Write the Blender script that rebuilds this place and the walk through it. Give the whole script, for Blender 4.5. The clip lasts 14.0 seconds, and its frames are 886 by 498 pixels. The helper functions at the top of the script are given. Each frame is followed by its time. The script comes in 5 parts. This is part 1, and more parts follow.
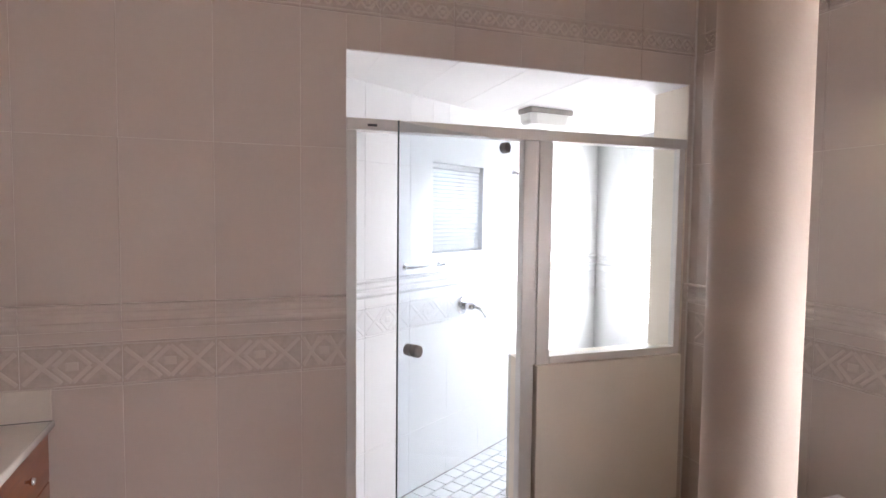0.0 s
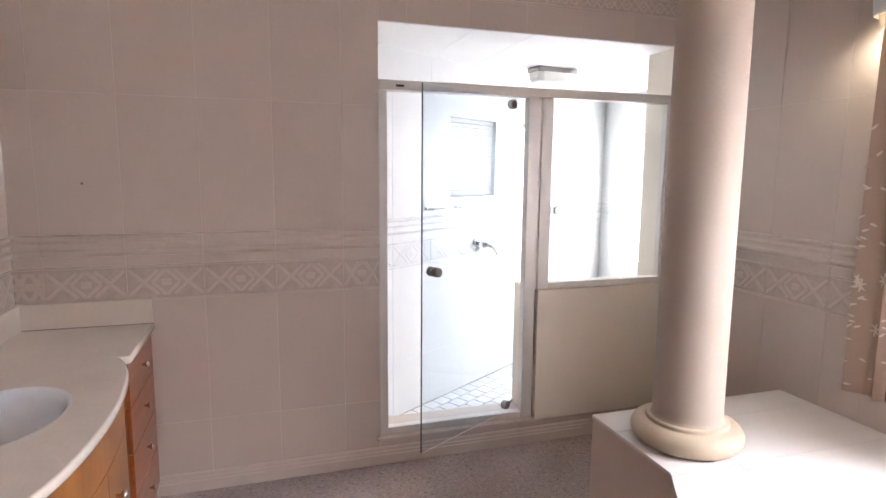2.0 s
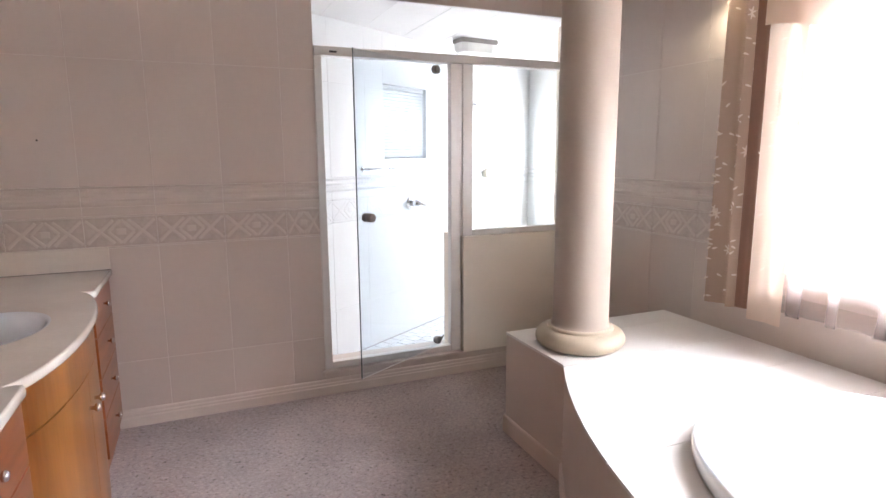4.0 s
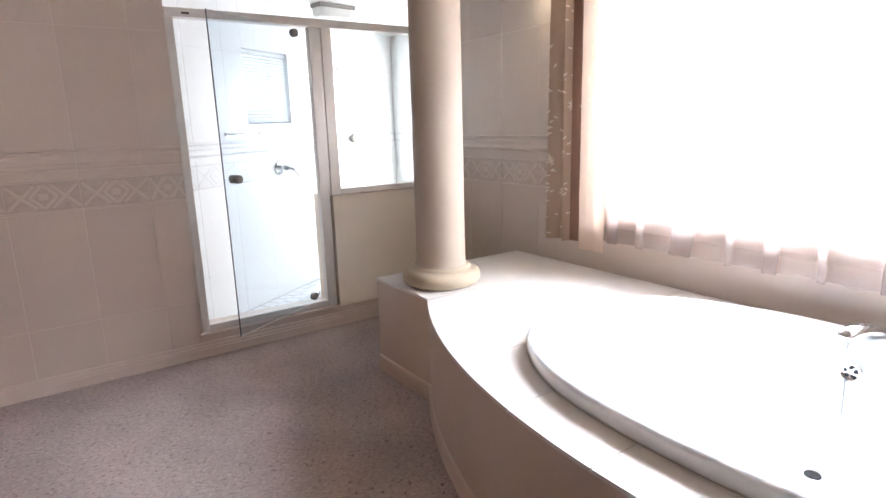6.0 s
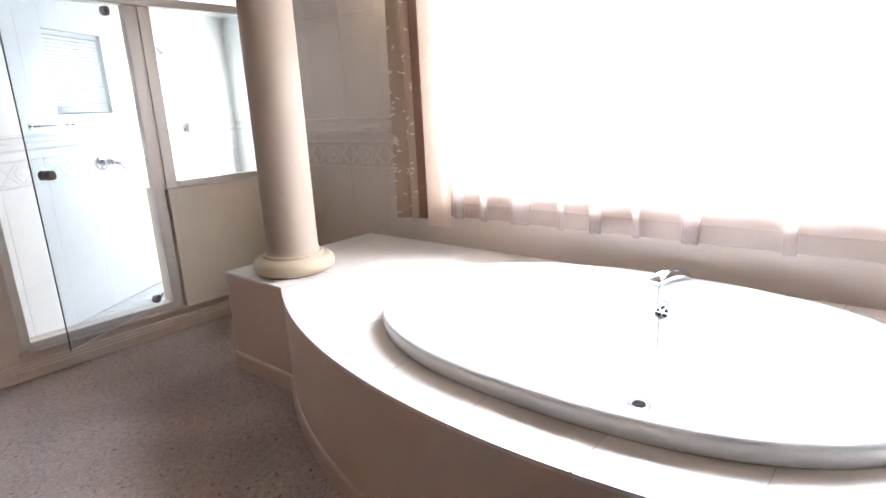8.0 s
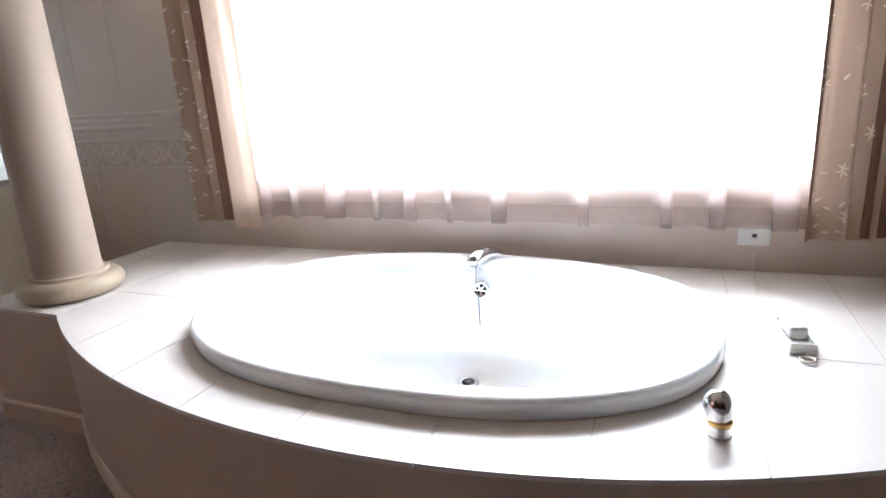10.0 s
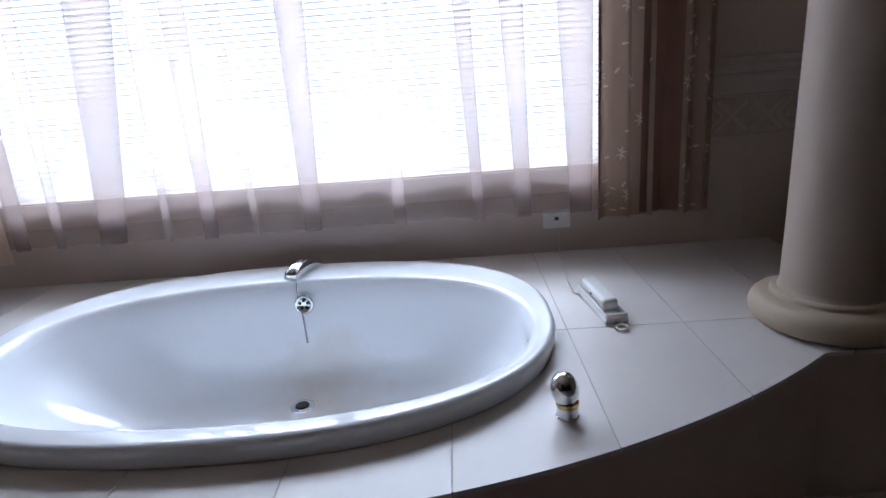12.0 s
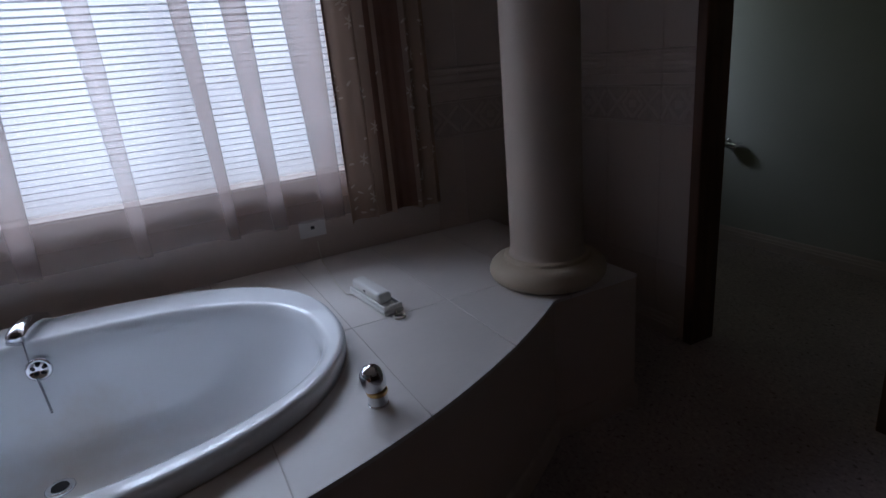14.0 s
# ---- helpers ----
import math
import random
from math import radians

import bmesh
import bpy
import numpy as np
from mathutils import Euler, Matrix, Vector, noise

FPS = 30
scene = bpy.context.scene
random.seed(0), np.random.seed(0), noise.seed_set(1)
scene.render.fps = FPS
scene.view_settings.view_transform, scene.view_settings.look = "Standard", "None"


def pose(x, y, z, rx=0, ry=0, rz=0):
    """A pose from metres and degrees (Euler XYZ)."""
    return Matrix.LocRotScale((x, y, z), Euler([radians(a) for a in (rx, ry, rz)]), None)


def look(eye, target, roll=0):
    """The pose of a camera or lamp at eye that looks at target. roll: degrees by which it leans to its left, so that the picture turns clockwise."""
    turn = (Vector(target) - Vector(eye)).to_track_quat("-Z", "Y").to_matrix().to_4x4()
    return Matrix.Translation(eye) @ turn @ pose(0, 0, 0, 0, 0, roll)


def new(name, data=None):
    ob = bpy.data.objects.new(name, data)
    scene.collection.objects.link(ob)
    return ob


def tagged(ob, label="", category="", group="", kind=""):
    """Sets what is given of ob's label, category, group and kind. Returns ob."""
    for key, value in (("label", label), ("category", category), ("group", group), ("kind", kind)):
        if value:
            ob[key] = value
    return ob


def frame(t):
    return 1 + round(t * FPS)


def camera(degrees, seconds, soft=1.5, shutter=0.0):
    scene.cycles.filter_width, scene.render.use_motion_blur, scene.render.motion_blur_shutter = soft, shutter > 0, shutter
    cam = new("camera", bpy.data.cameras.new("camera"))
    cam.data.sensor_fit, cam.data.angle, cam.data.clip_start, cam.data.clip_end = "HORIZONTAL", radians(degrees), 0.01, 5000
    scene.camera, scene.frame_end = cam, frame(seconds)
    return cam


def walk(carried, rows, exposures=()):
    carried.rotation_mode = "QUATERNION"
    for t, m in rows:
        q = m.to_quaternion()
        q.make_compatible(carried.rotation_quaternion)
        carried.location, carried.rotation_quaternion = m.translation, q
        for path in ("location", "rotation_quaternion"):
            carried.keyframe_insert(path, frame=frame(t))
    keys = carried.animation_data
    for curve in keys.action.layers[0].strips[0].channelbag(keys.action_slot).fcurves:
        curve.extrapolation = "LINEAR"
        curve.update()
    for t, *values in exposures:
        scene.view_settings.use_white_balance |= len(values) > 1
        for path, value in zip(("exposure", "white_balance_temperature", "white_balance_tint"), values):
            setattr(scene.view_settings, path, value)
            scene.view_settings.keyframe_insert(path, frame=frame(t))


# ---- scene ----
cam = camera(75.4, 14.0)
PATH = [
    (0, (-0.392, -2.321, 1.561), (0.264, -0.435, 1.446), 0.6),
    (0.5, (-0.451, -2.441, 1.549), (0.184, -0.55, 1.404), 0.6),
    (1, (-0.492, -2.581, 1.53), (0.115, -0.684, 1.346), 0.6),
    (1.5, (-0.521, -2.678, 1.515), (0.077, -0.783, 1.286), 0.6),
    (2, (-0.542, -2.791, 1.518), (0.05, -0.9, 1.249), 0.5),
    (4.5, (-0.613, -3.274, 1.374), (0.226, -1.495, 1.012), -0.8),
    (5, (-0.626, -3.353, 1.382), (0.293, -1.622, 0.982), -1.3),
    (5.5, (-0.642, -3.397, 1.334), (0.376, -1.724, 0.926), -1.3),
    (6, (-0.665, -3.439, 1.322), (0.454, -1.839, 0.89), -1.6),
    (6.5, (-0.681, -3.461, 1.306), (0.529, -1.933, 0.857), -1.9),
    (7, (-0.685, -3.477, 1.303), (0.613, -2.029, 0.836), -2.3),
    (9.5, (-0.612, -3.488, 1.26), (1.102, -2.597, 0.74), -3.5),
    (10, (-0.609, -3.448, 1.256), (1.175, -2.72, 0.719), -3.6),
    (10.5, (-0.589, -3.448, 1.254), (1.244, -2.866, 0.706), -3.8),
    (11, (-0.543, -3.407, 1.245), (1.33, -2.98, 0.687), -4.1),
    (11.5, (-0.526, -3.371, 1.248), (1.375, -3.114, 0.683), -4.2),
    (12, (-0.518, -3.363, 1.25), (1.394, -3.295, 0.667), -4.5),
    (12.5, (-0.504, -3.349, 1.259), (1.4, -3.509, 0.668), -4.8),
    (13, (-0.51, -3.314, 1.27), (1.349, -3.727, 0.66), -5.0),
    (13.5, (-0.539, -3.268, 1.264), (1.256, -3.906, 0.655), -5.2),
    (14, (-0.565, -3.218, 1.278), (1.14, -4.05, 0.646), -5.4),
]
EXPOSURES = [(0, 1.06, 6000, 16), (2, 1.27, 5980, 15), (5, 1.27, 5900, 12), (7, 1.23, 5900, 10), (9.5, 1.0, 5850, 9), (10.5, 0.24, 5600, 9), (11, -0.18, 5380, 9),
             (11.5, -0.6, 5280, 11), (12, -1.0, 5230, 12), (12.5, -1.4, 5200, 14), (13, -1.77, 5180, 14), (13.5, -2.08, 5160, 14), (14, -2.25, 5160, 14)]
walk(cam, [(t, look(eye, target, roll)) for t, eye, target, roll in PATH], EXPOSURES)

# ---- world and daylight ----
SKY_WINDOW, SKY_ABOVE, SKY_SHOWER, TOILET_FILL, WALL_LAMP = 100.0, 1620.0, 44.0, 4.5, 4.0
world = bpy.data.worlds.new("sky")
scene.world = world
world.use_nodes = True
wn = world.node_tree
sky = wn.nodes.new("ShaderNodeTexSky")
sky.sky_type, sky.sun_disc, sky.sun_elevation, sky.sun_rotation = "NISHITA", False, radians(48), radians(200)
wn.links.new(sky.outputs[0], wn.nodes["Background"].inputs[0])
wn.nodes["Background"].inputs[1].default_value = 0.1
sun = new("sun", bpy.data.lights.new("sun", "SUN"))
sun.data.energy, sun.data.angle, sun.data.color = 1.0, radians(12), (1.0, 0.96, 0.9)
sun.matrix_world = look((0, 0, 9), (-1.0, 2.5, 6.0))


def sky_lamp(name, energy, eye, target, w, h, color=(0.96, 0.98, 1.0)):
    """Daylight that stands in a window's opening."""
    lamp = new(name, bpy.data.lights.new(name, "AREA"))
    lamp.data.shape, lamp.data.size, lamp.data.size_y, lamp.data.energy, lamp.data.color = "RECTANGLE", w, h, energy, color
    lamp.matrix_world = look(eye, target)
    return lamp


# ---- measures of the plan ----
W_WIN, W_LEFT, Y_SOUTH, H_ROOM = 1.735, -1.555, -5.12, 2.75
DECK_Z, DECK_N, DECK_S = 0.52, -0.811, -4.60
PITCH, OFF = 0.3172, -0.178
OPEN_R, OPEN_TOP, OPEN_SILL, WALL_T = 1.70, 2.222, 0.13, 0.25
WIN_Y0, WIN_Y1, WIN_Z0, WIN_Z1 = -1.50, -3.97, 0.862, 2.10
OB_P, OB_A = (0.15, 0.50), 33.0
SH_X, SH_Y, SH_TOP = 2.60, 2.09, 2.20


# ---- materials ----
def node(nt, kind, **values):
    n = nt.nodes.new(kind)
    for key, v in values.items():
        n.inputs[key].default_value = v
    return n


def mat(name, color, rough=0.5, metal=0.0, dark=0.85, scale=6.0, fine=120.0, bump=0.05, detail=0.05, vary=0.0, coat=0.0, stretch=None, sheen=0.0):
    """A surface with two scales of tone and a fine relief."""
    m = bpy.data.materials.new(name)
    m.use_nodes = True
    nt = m.node_tree
    b = nt.nodes["Principled BSDF"]
    b.inputs["Roughness"].default_value, b.inputs["Metallic"].default_value = rough, metal
    b.inputs["Coat Weight"].default_value = coat
    b.inputs["Sheen Weight"].default_value = sheen
    tc = nt.nodes.new("ShaderNodeTexCoord")
    src = tc.outputs["Object"]
    if stretch:
        mp = node(nt, "ShaderNodeMapping", Scale=stretch)
        nt.links.new(src, mp.inputs[0])
        src = mp.outputs[0]
    big = node(nt, "ShaderNodeTexNoise", Scale=scale, Detail=4.0)
    small = node(nt, "ShaderNodeTexNoise", Scale=fine, Detail=3.0)
    nt.links.new(src, big.inputs["Vector"])
    nt.links.new(src, small.inputs["Vector"])
    ramp = nt.nodes.new("ShaderNodeValToRGB")
    ramp.color_ramp.elements[0].position, ramp.color_ramp.elements[1].position = 0.3, 0.7
    ramp.color_ramp.elements[0].color = (*[c * dark for c in color], 1)
    ramp.color_ramp.elements[1].color = (*color, 1)
    nt.links.new(big.outputs["Fac"], ramp.inputs[0])
    mix = nt.nodes.new("ShaderNodeMix")
    mix.data_type, mix.blend_type = "RGBA", "MULTIPLY"
    mix.inputs["Factor"].default_value = 1.0
    lo = nt.nodes.new("ShaderNodeMapRange")
    lo.inputs["To Min"].default_value, lo.inputs["To Max"].default_value = 1 - 2 * detail, 1.0
    nt.links.new(small.outputs["Fac"], lo.inputs["Value"])
    nt.links.new(ramp.outputs[0], mix.inputs["A"])
    nt.links.new(lo.outputs[0], mix.inputs["B"])
    out = mix.outputs["Result"]
    if vary:
        info = nt.nodes.new("ShaderNodeObjectInfo")
        vr = nt.nodes.new("ShaderNodeMapRange")
        vr.inputs["To Min"].default_value, vr.inputs["To Max"].default_value = 1 - vary, 1.0
        nt.links.new(info.outputs["Random"], vr.inputs["Value"])
        m2 = nt.nodes.new("ShaderNodeMix")
        m2.data_type, m2.blend_type = "RGBA", "MULTIPLY"
        m2.inputs["Factor"].default_value = 1.0
        nt.links.new(out, m2.inputs["A"])
        nt.links.new(vr.outputs[0], m2.inputs["B"])
        out = m2.outputs["Result"]
    nt.links.new(out, b.inputs["Base Color"])
    if bump:
        bp = node(nt, "ShaderNodeBump", Strength=bump, Distance=0.003)
        nt.links.new(small.outputs["Fac"], bp.inputs["Height"])
        nt.links.new(bp.outputs[0], b.inputs["Normal"])
    return m


M_TILE = mat("glazed_wall_tile", (0.56, 0.465, 0.398), 0.30, dark=0.94, scale=2.5, fine=40, bump=0.03, detail=0.02, vary=0.05)
M_DECOR = mat("decor_tile_ground", (0.54, 0.447, 0.38), 0.42, dark=0.84, scale=30, fine=90, bump=0.08, detail=0.05, vary=0.05)
M_RELIEF = mat("decor_tile_relief", (0.57, 0.48, 0.415), 0.30, dark=0.94, scale=12, fine=60, bump=0.03, detail=0.03)
M_SHGROUT = mat("white_grout", (0.84, 0.84, 0.84), 0.85, dark=0.92, scale=9, fine=200, bump=0.2)
M_GROUT = mat("grout", (0.74, 0.67, 0.615), 0.85, dark=0.9, scale=9, fine=200, bump=0.2)
M_SHTILE = mat("white_shower_tile", (0.86, 0.86, 0.855), 0.22, dark=0.97, scale=2.5, fine=40, bump=0.02, detail=0.015, vary=0.03)
M_SHRELIEF = mat("white_relief_tile", (0.85, 0.845, 0.84), 0.22, dark=0.95, scale=9, fine=60, bump=0.03)
M_SHGROUND = mat("white_decor_ground", (0.80, 0.80, 0.80), 0.3, dark=0.93, scale=9, fine=60, bump=0.03)
M_PLASTER = mat("painted_plaster", (0.72, 0.68, 0.62), 0.7, dark=0.94, scale=3, fine=150, bump=0.12, detail=0.03)
# ceiling is out of view; tan colour dims and warms what it bounces
M_CEIL = mat("tan_bounce_ceiling_paint", (0.72, 0.59, 0.475), 0.8, dark=0.96, scale=3, fine=150, bump=0.1)
M_SHCEIL = mat("white_board_paint", (0.86, 0.85, 0.84), 0.6, dark=0.97, scale=3, fine=150, bump=0.05)
M_PANEL = mat("cream_panel", (0.78, 0.70, 0.59), 0.45, dark=0.95, scale=3, fine=60, bump=0.04, detail=0.02)
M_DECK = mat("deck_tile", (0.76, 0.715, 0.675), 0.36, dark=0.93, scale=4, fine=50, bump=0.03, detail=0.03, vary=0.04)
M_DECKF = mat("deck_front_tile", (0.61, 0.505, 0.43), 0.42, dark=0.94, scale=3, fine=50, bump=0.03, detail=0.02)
M_DGROUT = mat("dark_grout", (0.20, 0.18, 0.17), 0.9, dark=0.8, scale=20, fine=200, bump=0.2)
M_JOINT = mat("deck_grout", (0.60, 0.545, 0.50), 0.9, dark=0.85, scale=20, fine=200, bump=0.2)
M_COLUMN = mat("column_plaster", (0.475, 0.39, 0.315), 0.6, dark=0.95, scale=3, fine=120, bump=0.08, detail=0.03)
M_COLBASE = mat("column_base_stone", (0.53, 0.44, 0.32), 0.6, dark=0.92, scale=5, fine=120, bump=0.1, detail=0.04)
M_BATH = mat("bath_acrylic", (0.91, 0.93, 0.955), 0.025, dark=0.99, scale=2, fine=20, bump=0.0, detail=0.0, coat=0.15)
M_STEEL = mat("chain_steel", (0.30, 0.31, 0.33), 0.35, 1.0, dark=0.8, scale=30, fine=200, bump=0.0)
M_CHROME = mat("chrome", (0.80, 0.81, 0.83), 0.08, 1.0, dark=0.96, scale=8, fine=60, bump=0.0)
M_GOLD = mat("brass", (0.78, 0.52, 0.20), 0.18, 1.0, dark=0.9, scale=8, fine=60, bump=0.0)
M_ALU = mat("anodised_aluminium", (0.70, 0.66, 0.615), 0.38, 0.2, dark=0.93, scale=6, fine=200, bump=0.04)
M_DARK = mat("dark_rubber", (0.03, 0.03, 0.032), 0.6, dark=0.8, scale=20, fine=90, bump=0.1)
M_STEELGREY = mat("satin_knob_metal", (0.36, 0.33, 0.31), 0.35, 0.7, dark=0.85, scale=20, fine=120, bump=0.03)
M_WHITE = mat("white_plastic", (0.80, 0.79, 0.76), 0.32, dark=0.96, scale=8, fine=80, bump=0.02)
M_CREAMPL = mat("cream_plastic", (0.72, 0.68, 0.58), 0.4, dark=0.95, scale=8, fine=80, bump=0.02)
M_STONE = mat("cultured_marble", (0.80, 0.735, 0.66), 0.14, dark=0.92, scale=5, fine=60, bump=0.01, detail=0.04, coat=0.2)
M_UPSTAND = mat("cream_upstand", (0.66, 0.575, 0.49), 0.25, dark=0.95, scale=4, fine=60, bump=0.01, detail=0.03)
M_BASIN = mat("basin_glaze", (0.80, 0.83, 0.88), 0.08, dark=0.98, scale=3, fine=30, bump=0.0, coat=0.3)
M_FRAMEW = mat("window_frame_paint", (0.42, 0.43, 0.45), 0.45, dark=0.9, scale=5, fine=80, bump=0.03)
M_DARKWOOD = mat("dark_door_frame_wood", (0.16, 0.075, 0.04), 0.5, dark=0.6, scale=4, fine=60, bump=0.1, stretch=(6, 6, 0.6))
# dark red-brown chosen to lower and warm the bounce from unseen walls
M_BOUNCE_CUT = mat("dark_bounce_cutting_paint", (0.18, 0.10, 0.06), 0.7, dark=0.92, scale=2, fine=120, bump=0.06)
M_WC = mat("green_grey_wall_paint", (0.50, 0.50, 0.43), 0.6, dark=0.92, scale=2, fine=120, bump=0.06)


def glow_material(name, color, strength):
    m = bpy.data.materials.new(name)
    m.use_nodes = True
    b = m.node_tree.nodes["Principled BSDF"]
    b.inputs["Base Color"].default_value = (*color, 1)
    b.inputs["Emission Color"].default_value = (*color, 1)
    b.inputs["Emission Strength"].default_value = strength
    return m


M_BULB = glow_material("warm_bulb_glass", (1.0, 0.84, 0.5), 6.0)


def wood_material(name, a, b, stretch):
    m = mat(name, b, 0.3, dark=0.7, scale=3.0, fine=30, bump=0.02, detail=0.1, coat=0.25, stretch=stretch)
    nt = m.node_tree
    ramp = next(n for n in nt.nodes if n.type == "VALTORGB")
    ramp.color_ramp.elements[0].color = (*a, 1)
    return m


M_WOOD = wood_material("cherry_veneer", (0.19, 0.055, 0.009), (0.44, 0.175, 0.032), (2.2, 2.2, 0.35))
M_WOOD2 = wood_material("cherry_drawer_front", (0.18, 0.045, 0.011), (0.33, 0.096, 0.026), (3, 0.8, 7))


def carpet_material():
    m = mat("looped_carpet", (0.68, 0.575, 0.555), 0.95, dark=0.70, scale=2.0, fine=900, bump=0.7, detail=0.3, sheen=0.15)
    nt = m.node_tree
    b = nt.nodes["Principled BSDF"]
    base = b.inputs["Base Color"].links[0].from_socket
    tc = nt.nodes.new("ShaderNodeTexCoord")
    fleck = node(nt, "ShaderNodeTexNoise", Scale=62.0, Detail=3.0, Roughness=0.7, Distortion=0.6)
    lie = node(nt, "ShaderNodeMapping", Rotation=(0, 0, 0.5), Scale=(0.95, 1.2, 1.0))
    nt.links.new(tc.outputs["Object"], lie.inputs[0])
    nt.links.new(lie.outputs[0], fleck.inputs["Vector"])
    ramp = nt.nodes.new("ShaderNodeValToRGB")
    e = ramp.color_ramp.elements
    e[0].position, e[0].color = 0.33, (0.30, 0.26, 0.25, 1)
    e[1].position, e[1].color = 0.40, (0.90, 0.87, 0.85, 1)
    e2 = e.new(0.54)
    e2.color = (1.0, 0.97, 0.94, 1)
    e3 = e.new(0.66)
    e3.color = (1.28, 1.24, 1.2, 1)
    nt.links.new(fleck.outputs["Fac"], ramp.inputs[0])
    mul = nt.nodes.new("ShaderNodeMix")
    mul.data_type, mul.blend_type = "RGBA", "MULTIPLY"
    mul.inputs["Factor"].default_value = 1.0
    nt.links.new(base, mul.inputs["A"])
    nt.links.new(ramp.outputs[0], mul.inputs["B"])
    nt.links.new(mul.outputs["Result"], b.inputs["Base Color"])
    return m


M_CARPET = carpet_material()


def soap_film(m, centre, size, color, strength):
    """A thin brownish film that has dried round one spot."""
    nt = m.node_tree
    b = nt.nodes["Principled BSDF"]
    tc = nt.nodes.new("ShaderNodeTexCoord")
    off = nt.nodes.new("ShaderNodeVectorMath")
    off.operation = "DISTANCE"
    off.inputs[1].default_value = centre
    nt.links.new(tc.outputs["Object"], off.inputs[0])
    ns = node(nt, "ShaderNodeTexNoise", Scale=7.0, Detail=5.0, Roughness=0.6)
    nt.links.new(tc.outputs["Object"], ns.inputs["Vector"])
    add = nt.nodes.new("ShaderNodeMath")
    add.operation = "MULTIPLY_ADD"
    add.inputs[1].default_value = size * 1.6
    nt.links.new(ns.outputs["Fac"], add.inputs[0])
    nt.links.new(off.outputs["Value"], add.inputs[2])
    ramp = nt.nodes.new("ShaderNodeValToRGB")
    e = ramp.color_ramp.elements
    e[0].position, e[0].color = size * 0.9, (strength, strength, strength, 1)
    e[1].position, e[1].color = size * 2.0, (0, 0, 0, 1)
    nt.links.new(add.outputs[0], ramp.inputs[0])
    mix = nt.nodes.new("ShaderNodeMix")
    mix.data_type = "RGBA"
    nt.links.new(ramp.outputs[0], mix.inputs["Factor"])
    links = b.inputs["Base Color"].links
    if links:
        nt.links.new(links[0].from_socket, mix.inputs["A"])
    else:
        mix.inputs["A"].default_value = b.inputs["Base Color"].default_value
    mix.inputs["B"].default_value = (*color, 1)
    nt.links.new(mix.outputs["Result"], b.inputs["Base Color"])


soap_film(M_BATH, (0.24, -0.09, 0.22), 0.2, (0.70, 0.60, 0.47), 0.55)


def cloth_material(name, color, through_light, open_weave, fine=500):
    m = bpy.data.materials.new(name)
    m.use_nodes = True
    nt = m.node_tree
    nt.nodes.remove(nt.nodes["Principled BSDF"])
    out = nt.nodes["Material Output"]
    tc = nt.nodes.new("ShaderNodeTexCoord")
    weave = node(nt, "ShaderNodeTexNoise", Scale=fine, Detail=2.0)
    tone = node(nt, "ShaderNodeTexNoise", Scale=5.0, Detail=3.0)
    nt.links.new(tc.outputs["Object"], weave.inputs["Vector"])
    nt.links.new(tc.outputs["Object"], tone.inputs["Vector"])
    ramp = nt.nodes.new("ShaderNodeValToRGB")
    ramp.color_ramp.elements[0].color = (*[c * 0.86 for c in color], 1)
    ramp.color_ramp.elements[1].color = (*color, 1)
    nt.links.new(tone.outputs["Fac"], ramp.inputs[0])
    d = nt.nodes.new("ShaderNodeBsdfDiffuse")
    t = nt.nodes.new("ShaderNodeBsdfTranslucent")
    nt.links.new(ramp.outputs[0], d.inputs[0])
    nt.links.new(ramp.outputs[0], t.inputs[0])
    bp = node(nt, "ShaderNodeBump", Strength=0.25, Distance=0.001)
    nt.links.new(weave.outputs["Fac"], bp.inputs["Height"])
    nt.links.new(bp.outputs[0], d.inputs["Normal"])
    mix = node(nt, "ShaderNodeMixShader", Fac=through_light)
    nt.links.new(d.outputs[0], mix.inputs[1])
    nt.links.new(t.outputs[0], mix.inputs[2])
    clear = nt.nodes.new("ShaderNodeBsdfTransparent")
    mix2 = node(nt, "ShaderNodeMixShader", Fac=open_weave)
    nt.links.new(mix.outputs[0], mix2.inputs[1])
    nt.links.new(clear.outputs[0], mix2.inputs[2])
    nt.links.new(mix2.outputs[0], out.inputs[0])
    return m


M_CURTAIN = cloth_material("sand_curtain_cloth", (0.44, 0.32, 0.24), 0.15, 0.0)
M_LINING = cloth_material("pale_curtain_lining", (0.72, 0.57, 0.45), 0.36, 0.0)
# curtain cloth darkened by hand: the shade inside a fold, as colour
M_FOLD_SHADE = cloth_material("shaded_fold_cloth", (0.25, 0.145, 0.105), 0.18, 0.0)
M_STITCH = cloth_material("cream_embroidery", (0.72, 0.62, 0.51), 0.45, 0.0)
M_BLIND = cloth_material("blind_slat_vinyl", (0.94, 0.935, 0.92), 0.62, 0.0)
M_SHEER = cloth_material("white_sheer_voile", (0.70, 0.59, 0.545), 0.5, 0.70)


